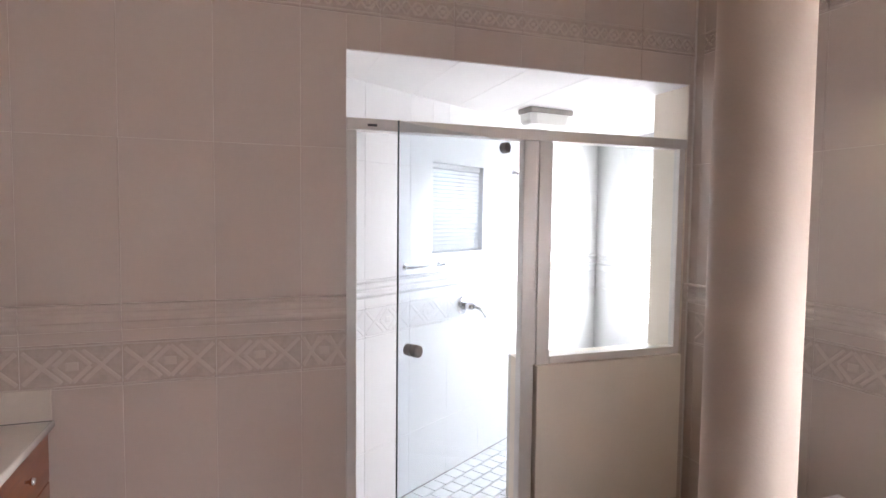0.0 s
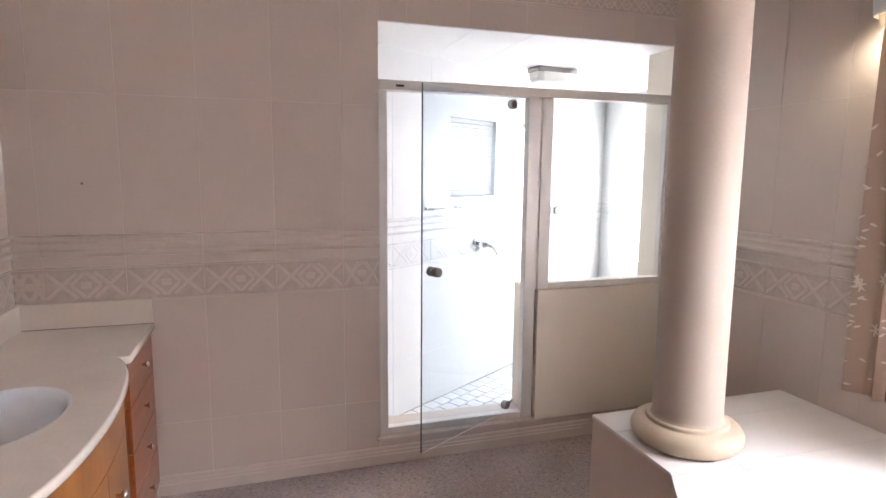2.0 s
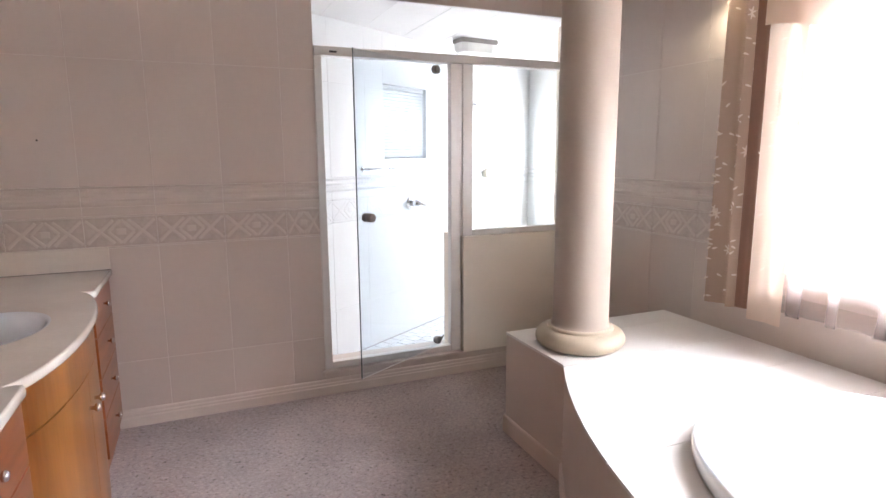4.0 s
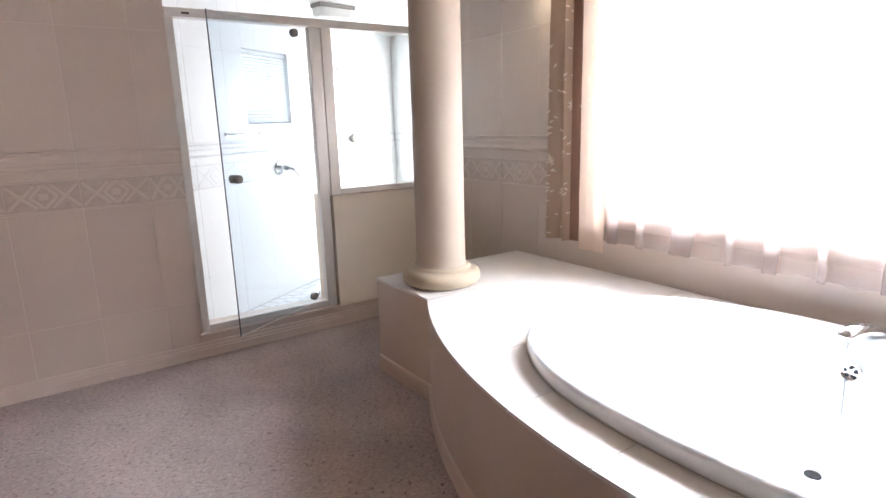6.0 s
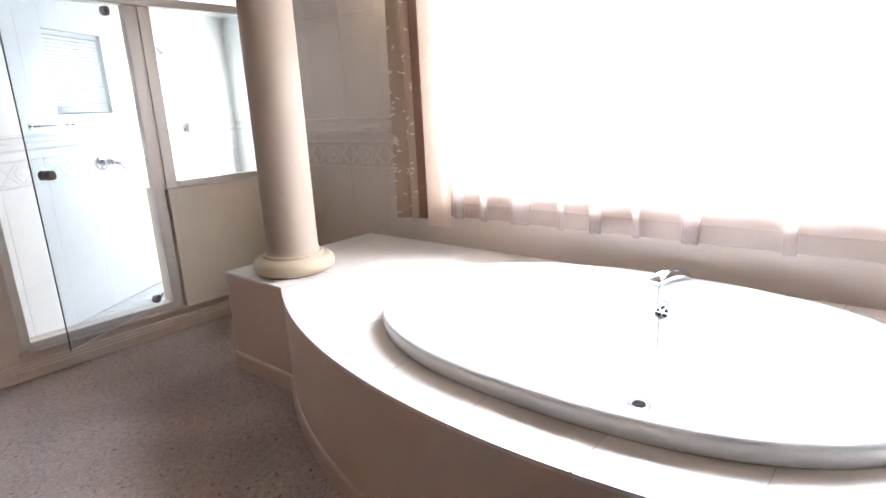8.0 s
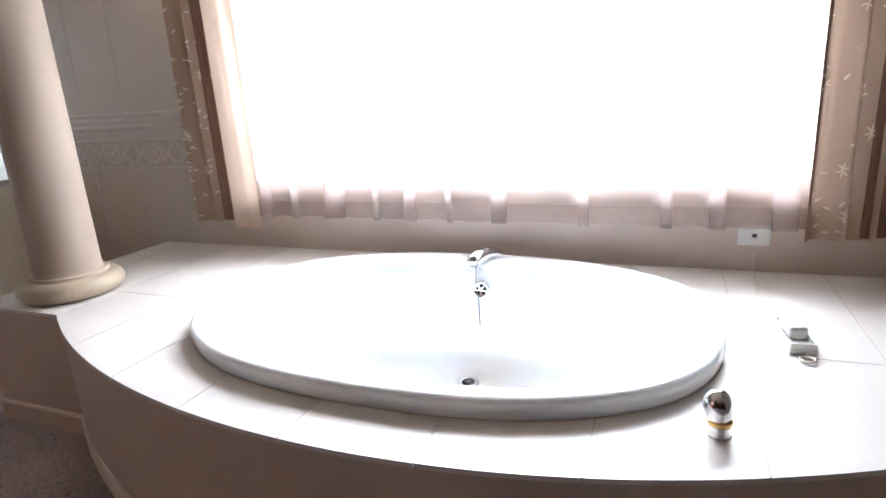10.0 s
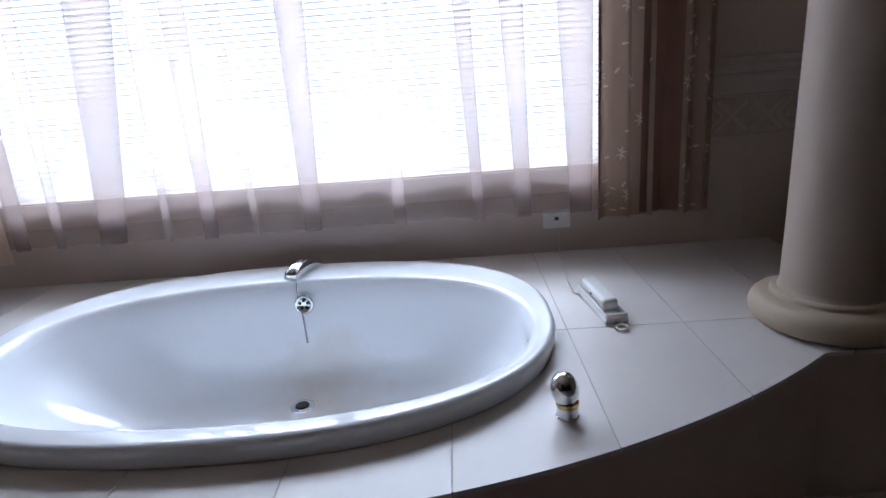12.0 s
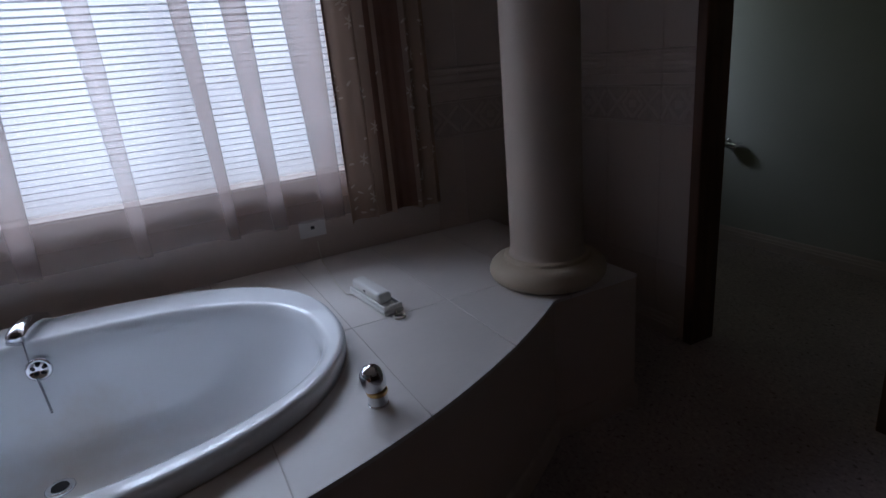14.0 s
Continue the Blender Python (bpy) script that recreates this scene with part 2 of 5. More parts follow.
def glass_material(name, tint, rough=0.0):
    m = bpy.data.materials.new(name)
    m.use_nodes = True
    nt = m.node_tree
    nt.nodes.remove(nt.nodes["Principled BSDF"])
    clear = nt.nodes.new("ShaderNodeBsdfTransparent")
    clear.inputs[0].default_value = (*tint, 1)
    gloss = node(nt, "ShaderNodeBsdfGlossy", Roughness=rough)
    lw = node(nt, "ShaderNodeLayerWeight", Blend=0.5)
    pw = nt.nodes.new("ShaderNodeMath")
    pw.operation = "POWER"
    pw.inputs[1].default_value = 4.0
    fr = nt.nodes.new("ShaderNodeMapRange")
    fr.inputs["To Min"].default_value, fr.inputs["To Max"].default_value = 0.035, 0.9
    nt.links.new(lw.outputs["Facing"], pw.inputs[0])
    nt.links.new(pw.outputs[0], fr.inputs["Value"])
    mix = nt.nodes.new("ShaderNodeMixShader")
    nt.links.new(fr.outputs[0], mix.inputs[0])
    nt.links.new(clear.outputs[0], mix.inputs[1])
    nt.links.new(gloss.outputs[0], mix.inputs[2])
    nt.links.new(mix.outputs[0], nt.nodes["Material Output"].inputs[0])
    return m


M_GLASS = glass_material("clear_glass", (0.985, 0.996, 0.993))
M_DOORGLASS = glass_material("faintly_blue_glass", (0.935, 0.97, 1.0))
M_GLASSEDGE = mat("glass_edge", (0.17, 0.20, 0.20), 0.2, dark=0.9, scale=9, fine=60, bump=0.0)


# ---- building tools ----
def mesh_of(name, bm, *materials, smooth=False):
    me = bpy.data.meshes.new(name)
    bmesh.ops.recalc_face_normals(bm, faces=bm.faces)
    bm.to_mesh(me)
    bm.free()
    for m in materials:
        me.materials.append(m)
    if smooth:
        me.polygons.foreach_set("use_smooth", [True] * len(me.polygons))
    return me


def part(name, bm, material, parent, label="", smooth=False, m=None):
    """Links a bmesh as one mesh object under a thing or a part."""
    ob = new(name, mesh_of(name, bm, *(material if isinstance(material, tuple) else (material,)), smooth=smooth))
    ob.parent = parent
    if m is not None:
        ob.matrix_basis = m
    if label:
        tagged(ob, label)
    return ob


def thing(name, label, category, m=None, group="", kind=""):
    ob = new(name)
    ob.empty_display_size = 0.05
    if m is not None:
        ob.matrix_basis = m
    return tagged(ob, label, category, group, kind)


def solid(name, bm, material, label, category, kind="", smooth=False, m=None):
    ob = part(name, bm, material, None, "", smooth, m)
    return tagged(ob, label, category, "", kind)


def add_box(bm, lo, hi, bevel=0.0, seg=1, mi=0):
    m = Matrix.Translation([(a + b) / 2 for a, b in zip(lo, hi)]) @ Matrix.Diagonal([abs(b - a) for a, b in zip(lo, hi)] + [1])
    made = bmesh.ops.create_cube(bm, size=1.0, matrix=m)
    faces = {f for v in made["verts"] for f in v.link_faces}
    if bevel:
        edges = list({e for v in made["verts"] for e in v.link_edges})
        got = bmesh.ops.bevel(bm, geom=edges, offset=bevel, segments=seg, affect="EDGES", profile=0.5)
        faces = {f for f in faces if f.is_valid} | set(got["faces"])
    for f in faces:
        f.material_index = mi
    return bm


def box(lo, hi, bevel=0.0, seg=1):
    return add_box(bmesh.new(), lo, hi, bevel, seg)


def lathe(profile, seg=40, axis=None):
    """A turned body from (radius, height) pairs."""
    bm = bmesh.new()
    rings = []
    for r, z in profile:
        if r < 1e-5:
            rings.append([bm.verts.new((0, 0, z))])
        else:
            rings.append([bm.verts.new((r * math.cos(2 * math.pi * i / seg), r * math.sin(2 * math.pi * i / seg), z)) for i in range(seg)])
    for a, b in zip(rings, rings[1:]):
        for i in range(seg):
            j = (i + 1) % seg
            q = [a[i % len(a)], a[j % len(a)], b[j % len(b)], b[i % len(b)]]
            q = list(dict.fromkeys(q))
            if len(q) > 2:
                bm.faces.new(q)
    if axis is not None:
        bmesh.ops.transform(bm, matrix=axis, verts=bm.verts)
    return bm


def tube(points, radius, seg=10, bm=None, closed_ends=True):
    """A round bar along points; radius is one number or one for each point."""
    bm = bm or bmesh.new()
    pts = [Vector(p) for p in points]
    rr = radius if isinstance(radius, (list, tuple)) else [radius] * len(pts)
    rings, up = [], Vector((0, 0, 1))
    for i, p in enumerate(pts):
        d = (pts[min(i + 1, len(pts) - 1)] - pts[max(i - 1, 0)]).normalized()
        u = d.cross(up)
        u = (u if u.length > 1e-3 else d.cross(Vector((1, 0, 0)))).normalized()
        v = d.cross(u).normalized()
        rings.append([bm.verts.new(p + rr[i] * (math.cos(2 * math.pi * k / seg) * u + math.sin(2 * math.pi * k / seg) * v)) for k in range(seg)])
    for a, b in zip(rings, rings[1:]):
        for k in range(seg):
            bm.faces.new((a[k], a[(k + 1) % seg], b[(k + 1) % seg], b[k]))
    if closed_ends:
        bm.faces.new(rings[0][::-1])
        bm.faces.new(rings[-1])
    return bm


def prism(outline, z0, z1):
    """An upright body over a plan outline."""
    bm = bmesh.new()
    lo = [bm.verts.new((x, y, z0)) for x, y in outline]
    hi = [bm.verts.new((x, y, z1)) for x, y in outline]
    n = len(outline)
    for i in range(n):
        bm.faces.new((lo[i], lo[(i + 1) % n], hi[(i + 1) % n], hi[i]))
    bm.faces.new(lo[::-1])
    bm.faces.new(hi)
    return bm


def sweep(path, profile):
    """A moulding: profile (out, z) carried along a plan path of (x, y, nx, ny)."""
    bm = bmesh.new()
    rows = [[bm.verts.new((x + nx * o, y + ny * o, z)) for o, z in profile] for x, y, nx, ny in path]
    for a, b in zip(rows, rows[1:]):
        for k in range(len(profile) - 1):
            bm.faces.new((a[k], a[k + 1], b[k + 1], b[k]))
    bm.faces.new(rows[0])
    bm.faces.new(rows[-1][::-1])
    return bm


# ---- tiled walls ----
T_TILE, GAP = 0.008, 0.0016
TILE_MESH = {}


def tile_mesh(kind, w, h, mats):
    key = (kind, round(w, 3), round(h, 3), mats[0].name)
    if key in TILE_MESH:
        return TILE_MESH[key]
    bm = bmesh.new()
    c, g = (0.0006, GAP / 4) if mats[0] in (M_SHTILE, M_SHGROUND) else (0.0011, GAP / 2)
    x0, x1, z0, z1 = g, w - g, g, h - g

    def slab(x0, x1, z0, z1, back, front, c, mi):
        a = [bm.verts.new(p) for p in ((x0, back, z0), (x1, back, z0), (x1, back, z1), (x0, back, z1))]
        b = [bm.verts.new(p) for p in ((x0, front + c, z0), (x1, front + c, z0), (x1, front + c, z1), (x0, front + c, z1))]
        d = [bm.verts.new(p) for p in ((x0 + c, front, z0 + c), (x1 - c, front, z0 + c), (x1 - c, front, z1 - c), (x0 + c, front, z1 - c))]
        fs = [bm.faces.new(d)]
        for r, s in ((a, b), (b, d)):
            fs += [bm.faces.new((r[i], r[(i + 1) % 4], s[(i + 1) % 4], s[i])) for i in range(4)]
        for f in fs:
            f.material_index = mi

    def bar(p, q, half, rise, mi=1):
        """A raised strip with sloping sides from p to q in the tile's face."""
        d = (Vector(q) - Vector(p)).normalized()
        n = Vector((-d.y, d.x))
        lo = [Vector(p) + n * half, Vector(q) + n * half, Vector(q) - n * half, Vector(p) - n * half]
        e = half * 0.45
        hi = [Vector(p) + n * (half - e) + d * e, Vector(q) + n * (half - e) - d * e, Vector(q) - n * (half - e) - d * e, Vector(p) - n * (half - e) + d * e]
        vl = [bm.verts.new((v.x, 0.001, v.y)) for v in lo]
        vh = [bm.verts.new((v.x, -rise, v.y)) for v in hi]
        fs = [bm.faces.new(vh)] + [bm.faces.new((vl[i], vl[(i + 1) % 4], vh[(i + 1) % 4], vh[i])) for i in range(4)]
        for f in fs:
            f.material_index = mi

    def lattice(u0, u1, v0, v1, half, rise):
        um, vm, hw = (u0 + u1) / 2, (v0 + v1) / 2, (u1 - u0)
        for s in (0, 1):
            a, b = (u0 + hw * 0.02, u0 + hw * 0.40) if s == 0 else (u1 - hw * 0.02, u1 - hw * 0.40)
            bar((a, v0 + half), (b, v1 - half), half, rise)
            bar((a, v1 - half), (b, v0 + half), half, rise * 0.8)
        k = (v1 - v0) * 0.5 - half
        for p, q in (((um - k, vm), (um, vm + k)), ((um, vm + k), (um + k, vm)), ((um + k, vm), (um, vm - k)), ((um, vm - k), (um - k, vm))):
            bar(p, q, half, rise * 0.9)
        k *= 0.42
        bar((um - k, vm), (um + k, vm), k * 0.8, rise * 0.7)

    if kind == "plain":
        slab(x0, x1, z0, z1, T_TILE, 0.0, c, 0)
    elif kind == "decor":
        slab(x0, x1, z0, z1, T_TILE, 0.0, c, 0)
        lattice(x0, x1, z0 + 0.012, z1 - 0.012, 0.0095, 0.0018)
        bar((x0 + 0.002, z1 - 0.006), (x1 - 0.002, z1 - 0.006), 0.004, 0.004)
        bar((x0 + 0.002, z0 + 0.006), (x1 - 0.002, z0 + 0.006), 0.004, 0.004)
    elif kind == "border":
        slab(x0, x1, z0, z1, T_TILE, 0.0, c, 0)
        n = max(1, round((x1 - x0) / 0.105))
        for i in range(n):
            lattice(x0 + (x1 - x0) * i / n, x0 + (x1 - x0) * (i + 1) / n, z0 + 0.02, z1 - 0.02, 0.0045, 0.003)
        for zz in (z0 + 0.009, z1 - 0.009):
            bar((x0 + 0.002, zz), (x1 - 0.002, zz), 0.0055, 0.004)
    else:  # dado moulding with rounded ridges
        prof = [(T_TILE, 0.0), (0.0, 0.0), (-0.003, 0.006), (-0.010, 0.012), (-0.013, 0.020), (-0.010, 0.028), (-0.003, 0.033), (-0.002, 0.046),
                (-0.007, 0.052), (-0.009, 0.058), (-0.007, 0.064), (-0.002, 0.069), (-0.002, 0.078), (-0.010, 0.084), (-0.012, 0.090), (-0.008, 0.096), (0.0, 0.098), (T_TILE, 0.098)]
        s = (z1 - z0) / 0.098
        a = [bm.verts.new((x0, y if y > 0 else y * 0.7, z0 + z * s)) for y, z in prof]
        b = [bm.verts.new((x1, y if y > 0 else y * 0.7, z0 + z * s)) for y, z in prof]
        for i in range(len(prof) - 1):
            bm.faces.new((a[i], b[i], b[i + 1], a[i + 1]))
        bm.faces.new(a)
        bm.faces.new(b[::-1])
        for f in bm.faces:
            f.material_index = 1
    me = mesh_of("tile", bm, *mats)
    TILE_MESH[key] = me
    return me


ROWS = [(0.0, 0.345, "plain"), (0.345, 0.934, "plain"), (0.934, 1.095, "decor"), (1.095, 1.137, "plain"), (1.137, 1.235, "dado"),
        (1.235, 1.829, "plain"), (1.829, 2.36, "plain"), (2.36, 2.465, "border"), (2.465, 2.75, "plain")]
NAMES = {"plain": "tile", "decor": "decor_tile", "border": "border_tile", "dado": "dado_tile"}


def minus(rect, hole):
    """The pieces of a rectangle (u0, u1, z0, z1) that a hole leaves."""
    u0, u1, z0, z1 = rect
    a, b, c, d = hole
    if b <= u0 or a >= u1 or d <= z0 or c >= z1:
        return [rect]
    out = []
    if a > u0:
        out.append((u0, a, z0, z1))
    if b < u1:
        out.append((b, u1, z0, z1))
    m0, m1 = max(u0, a), min(u1, b)
    if c > z0:
        out.append((m0, m1, z0, c))
    if d < z1:
        out.append((m0, m1, d, z1))
    return out


def wall_core(u0, u1, top, holes, back, face=0.002):
    us = sorted({u0, u1, *[min(max(h[i], u0), u1) for h in holes for i in (0, 1)]})
    zs = sorted({0.0, top, *[min(max(h[i], 0.0), top) for h in holes for i in (2, 3)]})
    bm = bmesh.new()
    cells = {}
    for i in range(len(us) - 1):
        for k in range(len(zs) - 1):
            um, zm = (us[i] + us[i + 1]) / 2, (zs[k] + zs[k + 1]) / 2
            cells[i, k] = not any(h[0] < um < h[1] and h[2] < zm < h[3] for h in holes)
    for (i, k), full in cells.items():
        if not full:
            continue
        a, b, c, d = us[i], us[i + 1], zs[k], zs[k + 1]
        quads = [((a, face, c), (b, face, c), (b, face, d), (a, face, d)), ((a, back, c), (a, back, d), (b, back, d), (b, back, c))]
        if not cells.get((i - 1, k)):
            quads.append(((a, face, c), (a, face, d), (a, back, d), (a, back, c)))
        if not cells.get((i + 1, k)):
            quads.append(((b, face, c), (b, back, c), (b, back, d), (b, face, d)))
        if not cells.get((i, k - 1)):
            quads.append(((a, face, c), (a, back, c), (b, back, c), (b, face, c)))
        if not cells.get((i, k + 1)):
            quads.append(((a, face, d), (b, face, d), (b, back, d), (a, back, d)))
        for q in quads:
            bm.faces.new([bm.verts.new(p) for p in q])
    bmesh.ops.remove_doubles(bm, verts=bm.verts, dist=1e-5)
    return bm


WALL_TILES = []


def tiled_wall(name, m, u0, u1, top, holes=(), off=0.0, label="", back=0.25, white=False, skip=()):
    """A wall in its own frame: u along x, face at y = 0, the room on the side of -y. Its tiles are laid at the end of the script."""
    holes = list(holes)
    ob = solid(name, wall_core(u0, u1, top, holes, back), M_SHGROUT if white else M_GROUT, label, "wall", "structure", m=m)
    WALL_TILES.append((ob, u0, u1, top, holes + list(skip), off, white))
    return ob


def lay_tiles(ob, u0, u1, top, holes, off, white):
    plain, ground, relief = (M_SHTILE, M_SHGROUND, M_SHRELIEF) if white else (M_TILE, M_DECOR, M_RELIEF)
    pitch = 0.343 if white else PITCH
    k0 = math.floor((u0 - off) / pitch)
    for z0, z1, kind in ROWS:
        z1 = min(z1, top)
        if z1 - z0 < 0.01:
            continue
        for k in range(k0, math.ceil((u1 - off) / pitch) + 1):
            a, b = max(u0, off + k * pitch), min(u1, off + (k + 1) * pitch)
            if b - a < 0.012:
                continue
            pieces = [(a, b, z0, z1)]
            for hole in holes:
                pieces = [p for r in pieces for p in minus(r, hole)]
            for p in pieces:
                if p[1] - p[0] < 0.012 or p[3] - p[2] < 0.012:
                    continue
                cut = p[3] - p[2] < (z1 - z0) * 0.7 or p[1] - p[0] < 0.1
                kk = "plain" if cut and kind in ("decor", "border") else kind
                mats = (plain, relief) if kk in ("plain", "dado") else (ground, relief)
                t = new(NAMES[kk], tile_mesh(kk, p[1] - p[0], p[3] - p[2], mats))
                t.parent = ob
                t.matrix_basis = Matrix.Translation((p[0], 0, p[2]))


# ---- floor, ceilings and walls ----
solid("floor", box((-5.75, -7.0, -0.12), (2.85, 0.0, 0.0)), M_CARPET, "mottled grey-beige looped carpet floor", "floor", "structure")
solid("ceiling", box((-5.75, -7.0, H_ROOM), (2.85, 0.25, H_ROOM + 0.12)), M_CEIL, "plain ceiling out of view, tan to warm the bounced light", "ceiling", "structure")
wall_n = tiled_wall("wall_north", pose(0, 0, 0), W_LEFT, W_WIN, H_ROOM, [(0.0, OPEN_R, OPEN_SILL, OPEN_TOP)], OFF,
                    "beige glazed tile wall with a shower opening", WALL_T)
wall_e = tiled_wall("wall_east", pose(W_WIN, 0, 0, 0, 0, -90), 0.0, -Y_SOUTH, H_ROOM, [(-WIN_Y0, -WIN_Y1, WIN_Z0, WIN_Z1)], 0.05,
                    "beige glazed tile wall with a wide window", 0.25, skip=[(1.18, 4.34, 0.0, WIN_Z0)])
solid("wall_panel", box((W_WIN, -4.34, 0.0), (W_WIN + 0.0015, -1.18, WIN_Z0 - 0.001)), M_TILE, "plain beige plastered strip under the bath window", "wall", "structure")
tiled_wall("wall_west", pose(W_LEFT, 0, 0, 0, 0, 90), -2.1, 0.0, H_ROOM, (), 0.0, "beige glazed tile wall behind the vanity", 0.2)
# made-up space out of view; its dark walls swallow light behind the camera
solid("added_wall_north", box((-5.6, -2.1, 0), (W_LEFT - 0.2, -1.95, H_ROOM)), M_BOUNCE_CUT, "unseen dark wall added to cut and warm the bounced light", "wall", "structure")
solid("added_wall_west", box((-5.75, -7.0, 0), (-5.6, -1.95, H_ROOM)), M_BOUNCE_CUT, "unseen dark wall added to cut and warm the bounced light", "wall", "structure")
solid("added_wall_south", box((-5.6, -7.0, 0), (-0.451, -6.85, H_ROOM)), M_BOUNCE_CUT, "unseen dark wall added to cut and warm the bounced light", "wall", "structure")
solid("added_wall_east", box((-0.60, -6.85, 0), (-0.451, Y_SOUTH - 0.113, H_ROOM)), M_BOUNCE_CUT, "unseen dark wall added to cut and warm the bounced light", "wall", "structure")
DOOR_X0, DOOR_X1 = 0.20, 0.99
wall_s = tiled_wall("wall_south", pose(0, Y_SOUTH, 0, 0, 0, 180), -W_WIN, 0.60, H_ROOM, [(-DOOR_X1, -DOOR_X0, -0.01, 2.06)], 0.1,
                    "beige glazed tile wall with a doorway", 0.11)
SKIRT = [(0.0, 0.0), (0.018, 0.0), (0.018, 0.048), (0.0135, 0.055), (0.0135, 0.064), (0.009, 0.071), (0.008, 0.083), (0.004, 0.09), (0.0, 0.09)]


def skirting(path, label):
    solid("baseboard", sweep(path, SKIRT), M_RELIEF, label, "skirting", "structure")


skirting([(-1.09, 0, 0, -1), (W_WIN, 0, 0, -1)], "beige moulded tile skirting along the shower wall")
skirting([(W_WIN, -0.02, -1, 0), (W_WIN, DECK_N, -1, 0)], "beige moulded tile skirting beside the bath deck")
skirting([(W_WIN, DECK_S, -1, 0), (W_WIN, Y_SOUTH + 0.02, -1, 0)], "beige moulded tile skirting beside the bath deck")
skirting([(W_WIN, Y_SOUTH, 0, 1), (DOOR_X1 + 0.05, Y_SOUTH, 0, 1)], "beige moulded tile skirting beside the doorway")
skirting([(DOOR_X0 - 0.05, Y_SOUTH, 0, 1), (-0.60, Y_SOUTH, 0, 1)], "beige moulded tile skirting beside the doorway")

# ---- shower room ----
SILL_TOP = OPEN_SILL + 0.006
ob_m = pose(OB_P[0], OB_P[1], 0, 0, 0, OB_A)
W1 = (0.574, 1.092, 1.345, 1.87)
W2 = (-1.716, -0.42, 0.735, 1.885)
tiled_wall("wall_shower_back", ob_m, -0.62, 2.95, SH_TOP + 0.3, [W1], 0.038, "white glazed tile shower wall with a small window", 0.25, True)
tiled_wall("wall_shower_east", pose(SH_X, 0, 0, 0, 0, -90), -2.25, -0.25, SH_TOP + 0.3, [W2], 0.1, "white glazed tile wall with a bright window", 0.25, True)
solid("wall_shower_pier", box((W_WIN + 0.001, 0.0, 0), (2.85, WALL_T, H_ROOM)), M_PLASTER, "plain plastered wall beside the shower", "wall", "structure")
solid("ceiling_shower", box((-0.6, WALL_T + 0.002, OPEN_TOP - 0.004), (2.85, 2.6, OPEN_TOP + 0.12)), M_SHCEIL, "white boarded shower ceiling", "ceiling", "structure")
solid("soffit_shower", box((0.001, 0.004, OPEN_TOP - 0.004), (OPEN_R - 0.005, WALL_T + 0.001, OPEN_TOP + 0.004)), M_SHCEIL, "white board under the head of the shower opening", "ceiling", "structure")
for x in (0.15, 0.485, 0.82, 1.15, 1.465):
    solid("trim", box((x - 0.004, 0.006, OPEN_TOP - 0.0055), (x + 0.004, 1.9, OPEN_TOP - 0.001)), M_SHCEIL, "thin pale cover strip on the shower ceiling", "trim", "structure")
solid("floor_shower", box((-0.6, WALL_T, -0.1), (2.85, 2.6, -0.006)), M_DGROUT, "grey grout bed of the shower floor", "floor", "structure")
shower_floor = bpy.data.objects["floor_shower"]
solid("reveal_shower", box((OPEN_R - 0.004, 0.004, OPEN_SILL), (OPEN_R - 0.001, WALL_T - 0.002, OPEN_TOP)), M_PANEL, "pale painted side of the shower opening", "wall", "structure")

hw = prism([(0.875, -0.012), (OPEN_R - 0.006, -0.012), (OPEN_R - 0.006, WALL_T), (0.853, WALL_T), (0.853, 0.066), (0.875, 0.066)], OPEN_SILL, 0.876)
bmesh.ops.bevel(hw, geom=list(hw.edges), offset=0.004, segments=2, affect="EDGES", profile=0.5)
solid("half_wall", hw, M_PANEL, "cream half wall under the fixed shower screen", "wall", "structure")
solid("door_sill", box((-0.016, -0.024, OPEN_SILL - 0.004), (0.872, WALL_T - 0.01, OPEN_SILL + 0.014), 0.004, 2), M_RELIEF, "pale sill under the shower door", "sill", "structure")

screen = thing("shower_enclosure", "aluminium framed glass shower enclosure with an open pivot door", "shower enclosure")
FY0, FY1 = 0.008, 0.052


def bar_part(name, lo, hi, parent=screen, material=M_ALU, bevel=0.004, label=""):
    return part(name, box(lo, hi, bevel, 2), material, parent, label)


bar_part("top_track", (0.001, FY0 - 0.012, 1.905), (OPEN_R - 0.005, FY1 + 0.012, 1.953))
bar_part("door_jamb", (0.001, FY0, 0.145), (0.045, FY1, 1.905))
bar_part("threshold", (0.045, FY0, 0.145), (0.80, FY1, 0.185))
bar_part("door_post", (0.80, FY0, 0.145), (0.866, FY1 + 0.01, 1.905))
part("post_groove", box((0.866, FY0 + 0.004, 0.88), (0.876, FY1, 1.905)), M_ALU, screen)
bar_part("screen_stile", (0.876, FY0 - 0.004, 0.878), (0.945, FY1, 1.905))
bar_part("screen_rail", (0.945, FY0 - 0.004, 0.878), (OPEN_R - 0.04, FY1, 0.915))
bar_part("screen_stile", (OPEN_R - 0.04, FY0, 0.878), (OPEN_R - 0.005, FY1, 1.905))
pane = part("screen_glass", box((0.945, 0.027, 0.915), (OPEN_R - 0.04, 0.033, 1.905)), M_GLASS, screen, "clear fixed glass pane")
pane.visible_shadow = False
part("maker_mark", box((0.085, FY0 - 0.016, 1.921), (0.125, FY0 - 0.011, 1.931), 0.001), M_DARK, screen, "small dark maker's mark")
